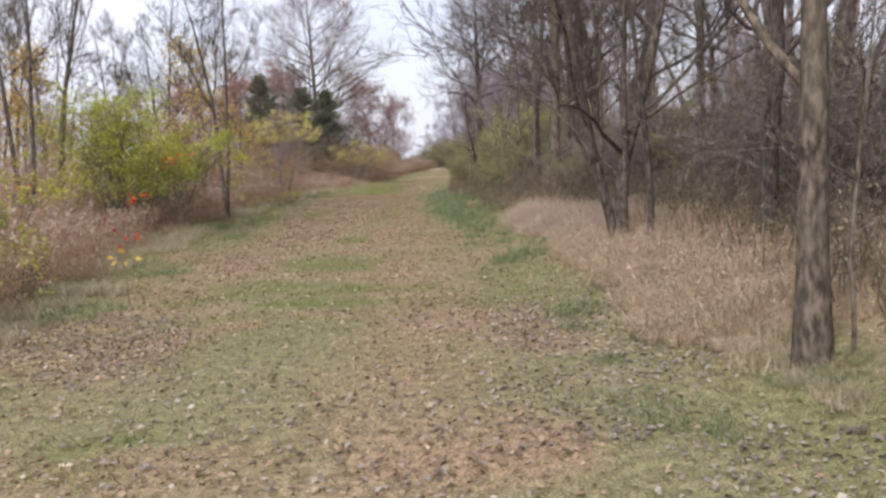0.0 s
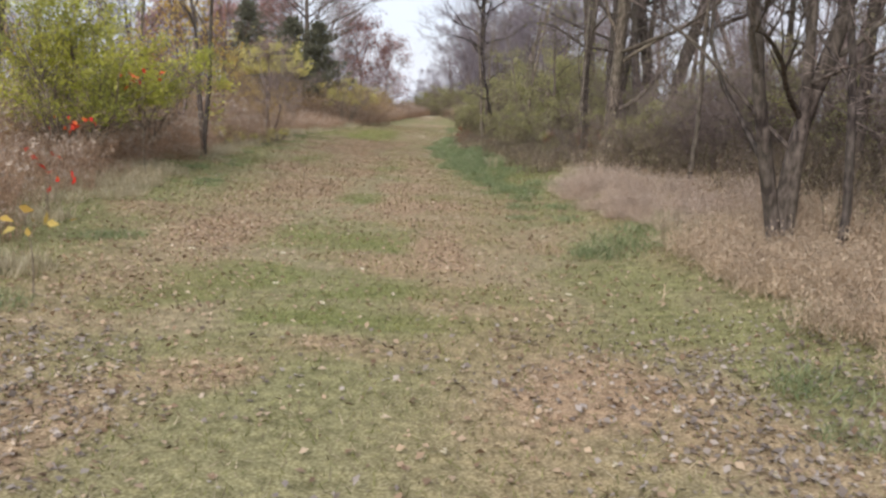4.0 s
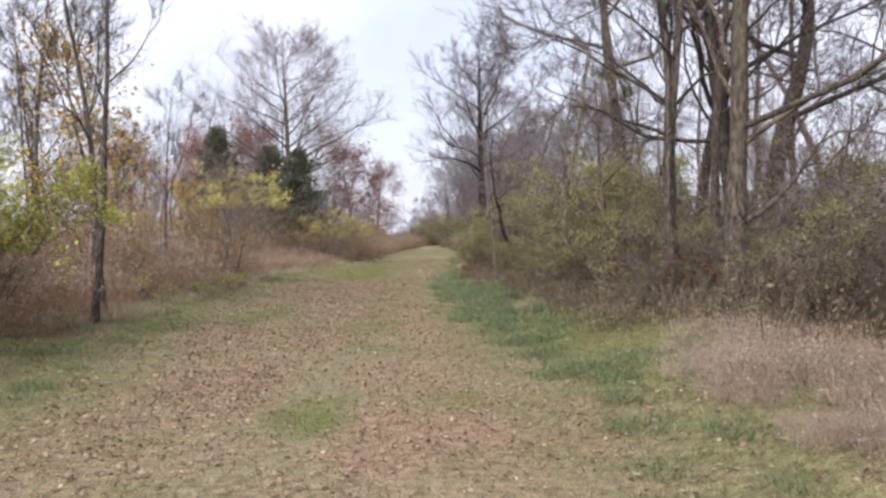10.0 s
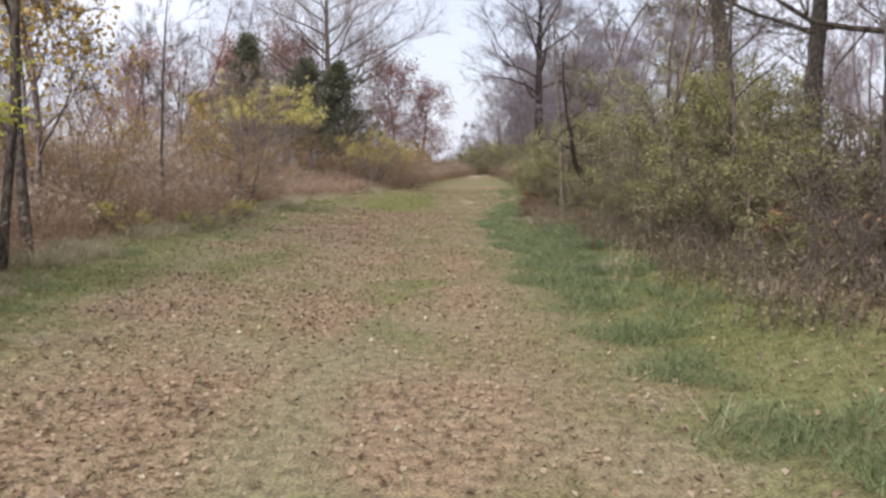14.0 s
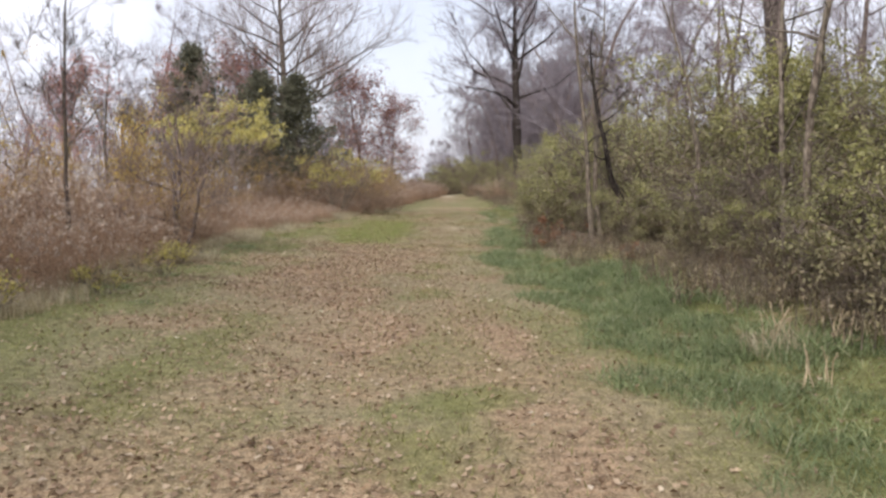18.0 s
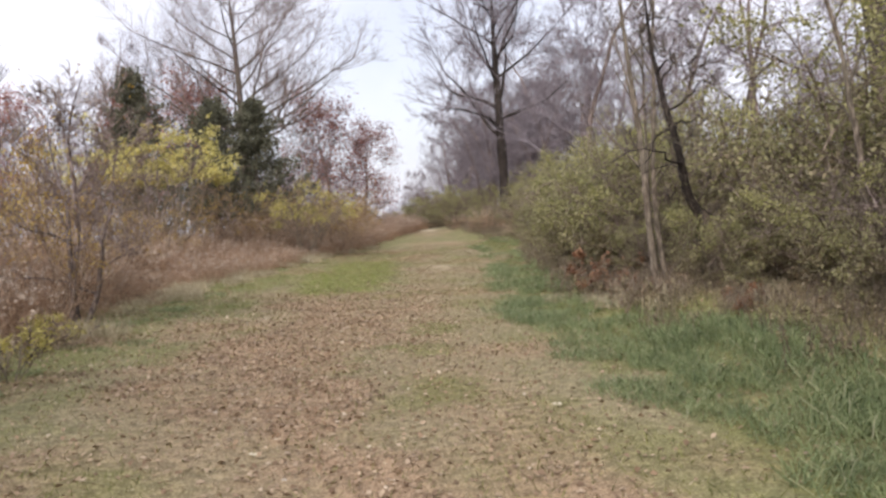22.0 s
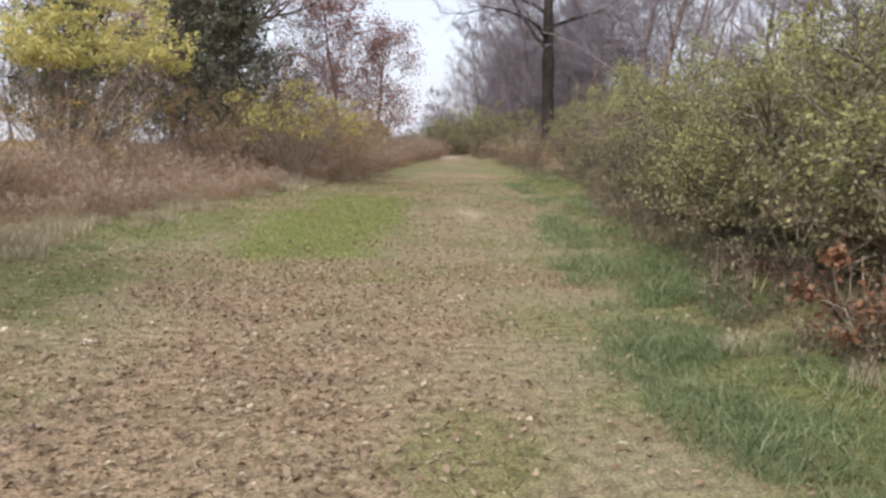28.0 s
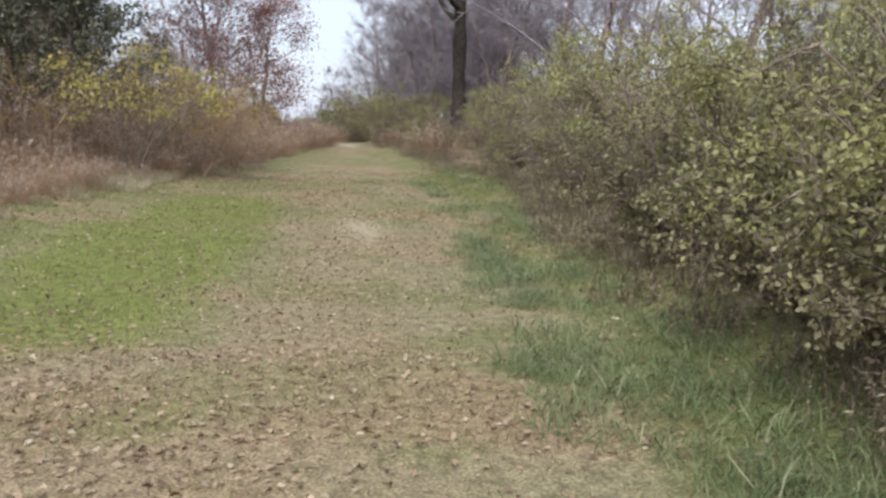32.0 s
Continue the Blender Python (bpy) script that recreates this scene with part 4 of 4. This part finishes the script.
def slender(at, height, radius, lean, mat, label):
    base = new("slender_tree")
    base.location = (at[0], at[1], float(land(*at)) - 0.04)
    tagged(base, label, "tree", "slender trees before the hedge")
    q, tw = Quads(), Quads()
    pts = stalk((0, 0, 0), (lean, 0.05, 1), height, 12, 0.05, 0.03)
    tube(q, pts, radius * np.maximum(1 - np.linspace(0, 1, 13), 0.08) ** 0.6, 8)
    part("trunk", q, mat, base)
    for k in range(5):
        p, d = along(pts, np.array([0.3 + 0.14 * k]))
        lp = stalk(p[0], (rng.normal(0, 1), rng.normal(0, 1), 1.0), height * 0.25, 5, 0.14, 0.05)
        tube(tw, lp, np.linspace(radius * 0.4, 0.004, 6), 5)
        sprout(tw, lp, 12, height * 0.1, 0.004, 0.8, 0.2)
    part("branchwork", tw, mat, base)
    return base


slender((1.42, 37.0), 5.5, 0.05, -0.06, BARK_PALE, "slender grey leaning trunk at the hedge foot")
slender((1.68, 37.3), 5.0, 0.042, -0.08, BARK_PALE, "slender grey leaning trunk at the hedge foot")
slender((1.62, 37.9), 4.2, 0.035, -0.1, BARK_PALE, "thin grey trunk leaning over the hedge foot")
slender((2.6, 23.0), 5.5, 0.05, 0.02, BARK_PALE, "slender pale grey trunk before dark trees")
slender((2.6, 5.45), 2.6, 0.018, 0.14, BARK_PALE, "thin grey leaning stem beside a trunk")
slender((2.15, 29.3), 6.0, 0.05, -0.03, BARK_PALE, "slender grey trunk before olive bushes")
slender((2.3, 30.2), 5.2, 0.04, 0.05, BARK_PALE, "slender grey trunk before olive bushes")
slender((2.25, 25.7), 2.6, 0.024, 0.02, STEM, "thin pale sapling before a low bush")
slender((3.1, 16.8), 5.0, 0.04, 0.04, BARK_PALE, "slender pale grey trunk behind dry grass")
slender((2.7, 11.2), 5.0, 0.045, 0.08, BARK_DARK, "slender dark trunk beside a thorn tree")
slender((2.45, 40.2), 4.6, 0.035, -0.05, BARK_PALE, "thin grey trunk within the hedge")
slender((2.05, 43.0), 2.6, 0.02, -0.05, STEM, "thin pale stem at the hedge foot")
slender((2.4, 33.2), 4.4, 0.035, -0.1, BARK_PALE, "thin grey trunk before olive bushes")
slender((2.6, 27.4), 4.6, 0.04, 0.1, BARK_DARK, "thin dark trunk before olive bushes")
rust = bush("rust_bush", (1.0, 38.2), 0.75, 0.8, 9, 900, RUST, 0.06, 0.05, label="low rust-brown dead leafy plant at the hedge foot", group="rust-brown plants", twiggy=8)
stand(rust, [(1.05, 37.5, 0.6), (1.2, 36.6, 0.5), (1.45, 40.8, 0.4), (1.5, 34.2, 0.5), (2.6, 24.0, 1.1), (3.0, 23.0, 1.0), (2.2, 44.6, 0.6), (2.3, 47.2, 0.7)])
yp = bush("yellow_weed", (-5.75, 33.7), 0.75, 0.6, 7, 420, GOLD, 0.05, 0.2, label="small yellow-leaved weed at the verge", group="yellow weeds at the verge", twiggy=6)
stand(yp, [(-5.0, 9.2, 1.3), (-4.9, 8.2, 1.5), (-5.4, 10.2, 1.4), (-5.9, 31.6, 0.8), (-6.1, 36, 0.9), (-6.4, 29.5, 1.2), (-5.6, 7.6, 1.8)])

# ---- weeds and grasses ----
def weeds(n, spread, height, fluffy, leafy):
    q = Quads()
    at = np.stack([rng.uniform(-spread, spread, n), rng.uniform(-spread, spread, n), np.zeros(n)], 1)
    way = unit(np.stack([rng.normal(0, 0.22, n), rng.normal(0, 0.22, n), np.ones(n)], 1))
    ln = height * rng.uniform(0.55, 1.15, n)
    st = Quads()
    twigs(st, at, way, ln, np.full(n, 0.006), 0.1)
    rep = np.repeat(np.arange(n), leafy)
    u = rng.uniform(0.15, 1.0, len(rep))
    p = at[rep] + way[rep] * (ln[rep] * u)[:, None]
    leaves(q, p, rng.uniform(0.035, 0.085, len(rep)), 0.0, 0.7, 0.3)
    k = np.repeat(np.arange(n), 3)
    s = at[k] + way[k] * (ln[k] * rng.uniform(0.6, 0.95, len(k)))[:, None]
    w = unit(way[k] + rng.normal(0, 0.35, (len(k), 3)))
    l2 = rng.uniform(0.12, 0.3, len(k))
    twigs(st, s, w, l2, np.full(len(k), 0.0035))
    h = Quads()
    pick = np.nonzero(rng.uniform(0, 1, len(k)) < fluffy)[0]
    top = np.repeat(s[pick] + w[pick] * l2[pick][:, None], 9, axis=0)
    if len(top):
        leaves(h, top + rng.normal(0, 0.032, top.shape), rng.uniform(0.035, 0.08, len(top)), 0, 0, 0.7)
    return q, h, st


def weed_patch(n, spread, height, fluffy, leafy, mat, label, stem_mat=None):
    q, h, st = weeds(n, spread, height, fluffy, leafy)
    base = tagged(new("dry_weeds", q.mesh("dry_weeds", mat)), label, "weeds", kind="stuff")
    part("stem", st, stem_mat or WEEDSTEM, base)
    if h.n:
        part("seed_heads", h, FLUFF, base, "pale fluffy seed heads")
    return base


patches = [weed_patch(120, 1.0, 1.3, 0.2, 7, WEED, "tall brown dried weeds with pale seed heads"), weed_patch(130, 1.0, 1.05, 0.1, 7, WEED, "brown dried weeds"), weed_patch(110, 1.0, 1.5, 0.2, 7, WEED, "tall brown dried weeds with pale seed heads")]
spots = []
for y in np.arange(4, 78, 1.25):
    e = float(left_edge(y))
    for k in range(5 if y < 50 else 4):
        spots.append((e - (0.75 if y < 46 else 0.3) - 1.3 * k + rng.uniform(-0.3, 0.3), y + rng.uniform(-0.4, 0.4), rng.uniform(0.8, 1.1) * (0.75, 0.95, 1.1, 1.2, 1.3)[k] * (0.95 if y < 24 else 1.12 if y < 43 else 0.72 if y < 58 else 1.1)))
for y in np.append(np.arange(5, 46, 2.3), np.arange(46, 80, 1.2)):
    spots.append((float(left_edge(y)) - 0.15 + rng.uniform(-0.3, 0.2), y + rng.uniform(-0.5, 0.5), rng.uniform(0.3, 0.5) if y < 46 else rng.uniform(0.35, 0.6)))
for k in range(40):
    spots.append((rng.uniform(-8, -0.6), rng.uniform(80.5, 90), rng.uniform(0.7, 1.0)))
for k in range(26):
    spots.append((rng.uniform(-2, 4.5), rng.uniform(85, 97), rng.uniform(0.7, 1.1)))
for k in range(20):
    y = rng.uniform(64, 84)
    spots.append((float(right_edge(y)) + rng.uniform(0.7, 2.6), y, rng.uniform(0.5, 0.8)))
for i, (x, y, s) in enumerate(spots):
    if i < 3:
        patches[i].matrix_basis = placed(x, y, rng.uniform(0, 6.28), s)
    else:
        copy_thing(patches[i % 3], placed(x, y, rng.uniform(0, 6.28), s))
under = weed_patch(100, 1.0, 0.8, 0.0, 12, UNDER, "tangled brown undergrowth of the wood", HEDGESTEM)
low_under = weed_patch(44, 0.6, 0.42, 0.0, 14, UNDER, "low brown undergrowth at the hedge foot", HEDGESTEM)
low_under.matrix_basis = placed(1.6, 30.0, 1, 1)
for y in np.arange(24, 68, 1.3):
    copy_thing(low_under, placed(float(right_edge(y)) + rng.uniform(0.05, 0.6), y, rng.uniform(0, 6.28), rng.uniform(0.4, 0.95)))
for y in np.arange(34.5, 41, 1.8):
    copy_thing(low_under, placed(rng.uniform(0.85, 1.25), y, rng.uniform(0, 6.28), rng.uniform(0.6, 1.2)))
for x, y, size in [(1.75, 22.8, 0.9), (2.1, 21.9, 1.0), (2.3, 23.2, 1.1), (2.0, 24.4, 0.9), (2.0, 26.2, 1.1), (1.9, 27.4, 1.0), (2.2, 28.9, 1.1), (2.8, 27.8, 1.2), (2.6, 21.0, 1.0), (2.7, 20.0, 0.9)]:
    copy_thing(low_under, placed(x, y, rng.uniform(0, 6.28), size))
under.matrix_basis = placed(3.2, 4.0, 1, 1)
for y in np.arange(-2, 97, 1.5):
    e = float(right_edge(y)) + (1.6 if y < 24 else 0.45)
    for k in range(4):
        copy_thing(under, placed(e + 0.3 + 1.5 * k + rng.uniform(-0.4, 0.4), y + rng.uniform(-0.5, 0.5), rng.uniform(0, 6.28), rng.uniform(0.6, 1.1) * (1 if y < 24 or k > 0 else 0.55)))


def tuft(n, spread, height, lean, width, mat, name, label, plumes=0):
    q = Quads()
    r, w = spread * np.sqrt(rng.uniform(0, 1, n)), rng.uniform(0, 6.28, n)
    at = np.stack([r * np.cos(w), r * np.sin(w), 0 * r], 1)
    blades(q, at, height * rng.uniform(0.5, 1.1, n), np.full(n, width), rng.uniform(0.2, lean, n))
    ob = tagged(new(name, q.mesh(name, mat)), label, "grass", kind="stuff")
    if plumes:
        tops = q.v[0].reshape(-1, 6, 3)[:, 4]
        h = Quads()
        leaves(h, np.repeat(tops, plumes, axis=0) + rng.normal(0, 0.02, (n * plumes, 3)), rng.uniform(0.015, 0.035, n * plumes), 0, 0, 0.4)
        part("seed_heads", h, mat, ob, "fluffy pale seed heads")
    return ob


pink = tuft(260, 0.36, 0.3, 1.9, 0.0025, SALMON, "dry_grass", "salmon-brown dry grass clump", 2)
pink.matrix_basis = placed(2.6, 8.4, 0, 1, 0.01)
for i in range(210):
    y = rng.uniform(5.9, 12.9)
    x = float(np.interp(y, [5.4, 6.6, 8.2, 12.7], [2.25, 1.9, 1.8, 1.85])) + abs(rng.normal(0, 1)) * 0.95
    copy_thing(pink, placed(x, y, rng.uniform(0, 6.28), rng.uniform(0.4, 1.15) * (0.6 if y < 6.8 else 1), 0.01))
fluffy = tuft(260, 0.34, 0.42, 1.9, 0.0022, PINKGRASS, "dry_grass", "fluffy pinkish-beige dry grass clump", 2)
fluffy.matrix_basis = placed(2.2, 17.6, 0, 1, 0.01)
for i in range(100):
    y = rng.uniform(13.6, 19.6)
    x = 1.5 + 0.22 * max(16 - y, 0) + abs(rng.normal(0, 1)) * (0.62 if y < 18 else 0.45)
    copy_thing(fluffy, placed(x, y, rng.uniform(0, 6.28), rng.uniform(0.35, 1.05) * (0.65 if x < 1.75 + 0.22 * max(16 - y, 0) else 1), 0.01))
beige = tuft(260, 0.35, 0.26, 1.4, 0.0035, STRAW, "straw_grass", "straw-coloured grass clump at the verge")
beige.matrix_basis = placed(1.2, 27.5, 0, 1, 0.01)
for i in range(150):
    y = rng.uniform(3, 62)
    if i < 105:
        copy_thing(beige, placed(float(left_edge(y)) + rng.normal(0.0, 0.35), y, rng.uniform(0, 6.28), rng.uniform(0.5, 1.3), 0.01))
    else:
        copy_thing(beige, placed(float(right_edge(y)) + rng.normal(0.35, 0.25), y, rng.uniform(0, 6.28), rng.uniform(0.5, 1.2), 0.01))
for i in range(8):
    copy_thing(beige, placed(2.3 + rng.normal(0, 0.3), 5.35 + rng.normal(0, 0.3), rng.uniform(0, 6.28), rng.uniform(0.3, 0.55), 0.01))
for i in range(40):
    y = rng.uniform(40, 64)
    copy_thing(beige, placed(float(left_edge(y)) + rng.normal(0.1, 0.4), y, rng.uniform(0, 6.28), rng.uniform(0.5, 1.1), 0.01))
lush = tuft(230, 0.42, 0.17, 2.6, 0.0045, LUSH, "lush_grass", "lush bluish-green grass clump by the track")
lush.matrix_basis = placed(1.15, 13.1, 0, 1, 0.01)
for x, y, s in [(1.4, 5.1, 0.75), (1.25, 5.6, 0.5), (1.6, 4.7, 0.5), (1.3, 6.6, 0.45), (2.15, 5.3, 0.4), (2.4, 5.2, 0.45), (2.6, 5.35, 0.4), (2.3, 5.1, 0.35), (1.25, 7.9, 0.5), (1.45, 8.6, 0.8), (1.45, 13.4, 1.1), (1.8, 13.8, 1.0), (1.05, 13.1, 0.7), (1.9, 12.8, 0.8), (1.0, 18.6, 0.9), (0.8, 17.6, 0.8), (1.1, 19.4, 0.8), (1.3, 17.0, 0.7), (1.2, 15.8, 0.6), (0.6, 16.4, 0.6), (0.55, 21.9, 0.9), (0.85, 20.4, 1.1), (0.5, 23.3, 1.1), (1.05, 19.6, 0.8), (0.2, 24.6, 0.8), (0.8, 22.2, 0.7), (-4.1, 9.3, 0.9), (-3.9, 9.9, 0.7)]:
    copy_thing(lush, placed(x, y, rng.uniform(0, 6.28), s, 0.01))
for i in range(200):
    y = rng.uniform(25, 62) if i > 80 else rng.uniform(27, 50)
    x = float(right_edge(y)) - rng.uniform(-0.2, 1.05)
    if float(patchy(np.array(x), np.array(y), 1.6, 2, 6)) > (0.5 if y < 26 else 0.4):
        copy_thing(lush, placed(x, y, rng.uniform(0, 6.28), rng.uniform(0.35, 1.15), 0.01))
for i in range(130):
    y = rng.uniform(19.5, 26) if i < 16 else rng.uniform(26, 35) if i < 100 else rng.uniform(36, 41.5)
    copy_thing(lush, placed(float(right_edge(y)) - (1.5 if 26 < y < 35 else 1.0) * rng.uniform(-0.15, 1), y, rng.uniform(0, 6.28), rng.uniform(0.5, 1.1), 0.01))
for i in range(40):
    y = rng.uniform(12, 54)
    copy_thing(lush, placed(float(left_edge(y)) + rng.uniform(0.2, 1.3), y, rng.uniform(0, 6.28), rng.uniform(0.3, 0.7), 0.01))


def turf_blades(n, box, keep, height, mat, name, label, width=0.003):
    q = Quads()
    x, y = rng.uniform(box[0], box[1], n), rng.uniform(box[2], box[3], n)
    ok = rng.uniform(0, 1, n) < keep(x, y)
    x, y = x[ok], y[ok]
    at = np.stack([x, y, land(x, y) - 0.004], 1)
    blades(q, at, height * rng.uniform(0.4, 1.2, len(x)), np.full(len(x), width), rng.uniform(0.3, 1.7, len(x)), 1)
    return tagged(new(name, q.mesh(name, mat)), label, "grass", kind="stuff")


NEAR = (-7.2, 2.6, 1, 60)
turf_blades(270000, NEAR, lambda x, y: 0.2 + 0.7 * cover(x, y)[0], 0.07, SHORTGREEN, "green_turf", "short green blades of the mown track", 0.004)
turf_blades(260000, NEAR, lambda x, y: 0.6 - 0.4 * cover(x, y)[0] - 0.2 * cover(x, y)[1], 0.055, SHORTDRY, "straw_turf", "short straw-coloured blades of the mown track", 0.004)


def litter(n, box, keep, size, mat, name, label):
    q = Quads()
    x, y = rng.uniform(box[0], box[1], n), rng.uniform(box[2], box[3], n)
    ok = rng.uniform(0, 1, n) < keep(x, y)
    x, y = x[ok], y[ok]
    at = np.stack([x, y, land(x, y) + rng.uniform(0.006, 0.022, len(x))], 1)
    leaves(q, at, size * rng.uniform(0.5, 1.3, len(x)), 2.7, 0, 0.7)
    return tagged(new(name, q.mesh(name, mat)), label, "leaves", kind="stuff")


litter(340000, (-8, 3.5, 1, 62), lambda x, y: (0.15 + 0.4 * ease(-0.4, 0.6, x) * ease(6, 9, y) * (1 - 0.55 * ease(24, 34, y)) * patchy(x, y, 0.9, 3, 14) + 0.8 * cover(x, y)[1] ** 1.3) * (0.42 + 0.5 * (1 - ease(-2.5, -1.0, x)) * (1 - ease(27, 31, y)) + 0.22 * ease(27, 33, y) + 0.45 * ease(30, 34, y) * (1 - ease(-2.4, -1.0, x)) * (1 - ease(44, 46, y))), 0.046, DRYLEAF, "leaf_litter", "brown fallen leaves strewn over the track")


litter(28000, (-5, 2.2, 1.5, 11), lambda x, y: (0.25 + 0.7 * np.maximum(1 - ease(-3.0, -2.0, x), ease(-0.2, 0.8, x))) * ease(0.3, 0.6, patchy(x, y, 1.2, 3, 12)) * (1 - ease(8, 11, y)), 0.045, GREYLEAF, "grey_leaf_litter", "greyish weathered leaves strewn at the track side")


def fallen_leaf(mat, size):
    q = Quads()
    for k in range(3):
        leaves(q, np.array([[0.0, 0, 0.01]]) + rng.normal(0, 0.004, (1, 3)), np.array([size]), 4.0, 0, 0.7)
    return q


pale = tagged(new("fallen_leaf", fallen_leaf(PALELEAF, 0.05).mesh("fallen_leaf", PALELEAF)), "pale cream fallen leaf on the grass", "leaf", "pale fallen leaves")
pale.matrix_basis = placed(-0.8, 7.6, 0, 1, -0.02)
for i in range(80):
    y = rng.uniform(2.5, 48)
    copy_thing(pale, placed(rng.uniform(float(left_edge(y)) + 0.5, float(right_edge(y))), y, rng.uniform(0, 6.28), rng.uniform(0.5, 1.0), -0.02))

# ---- red sumac sprigs in the weeds ----
for x, y, z, n, mat in [(-5.5, 15.0, 1.05, 16, RED), (-5.0, 13.6, 0.75, 6, RED), (-5.4, 18.4, 1.75, 14, RED), (-3.7, 10.2, 0.62, 10, AMBER), (-5.2, 14.0, 0.5, 6, RED), (-6.2, 13.6, 1.25, 5, RED)]:
    base = new("red_sprig")
    base.location = (x, y, float(land(x, y)) - 0.02)
    tagged(base, "thin stem with orange-red autumn leaves" if mat is AMBER else "thin stem with bright red autumn leaves", "plant", "red sprigs in the weeds")
    q, lq = Quads(), Quads()
    pts = stalk((0, 0, 0), (0.05, 0.02, 1), z, 6, 0.06, 0.02)
    tube(q, pts, np.linspace(0.008, 0.003, 7), 5)
    part("stem", q, STEM, base)
    leaves(lq, pts[-1] + rng.normal(0, 0.12, (n, 3)) * np.array([1.2, 1.2, 0.5]), rng.uniform(0.07, 0.13, n), 0.5, 0.5, 0.5)
    part("foliage", lq, mat, base)


# ---- dead stalks standing at the track side ----
def dead_stalks(at, count, height, label):
    base = new("dead_plant")
    base.location = (at[0], at[1], float(land(*at)) - 0.01)
    tagged(base, label, "plant", "dead plants at the track side")
    for k in range(count):
        q = Quads()
        pts = stalk((rng.normal(0, 0.07), rng.normal(0, 0.07), 0), (rng.normal(0, 0.2), rng.normal(0, 0.2), 1), height * rng.uniform(0.6, 1.2), 6, 0.09, -0.01)
        if k % 3 == 0:
            pts[4:, 2] -= np.array([0.02, 0.09, 0.16]) * height
        tube(q, pts, np.linspace(0.0065, 0.003, 7), 5)
        part("stalk", q, PALE_STALK, base)
    return base


for at, count, height in [((1.1, 38.8), 3, 0.55), ((1.2, 27.6), 9, 0.38), ((1.55, 27.3), 8, 0.34), ((1.35, 28.1), 6, 0.3), ((1.0, 40.4), 3, 0.4), ((1.15, 10.9), 3, 0.2), ((1.0, 26.4), 6, 0.3)]:
    dead_stalks(at, count, height, "broken straw-coloured dead stalks in green grass")
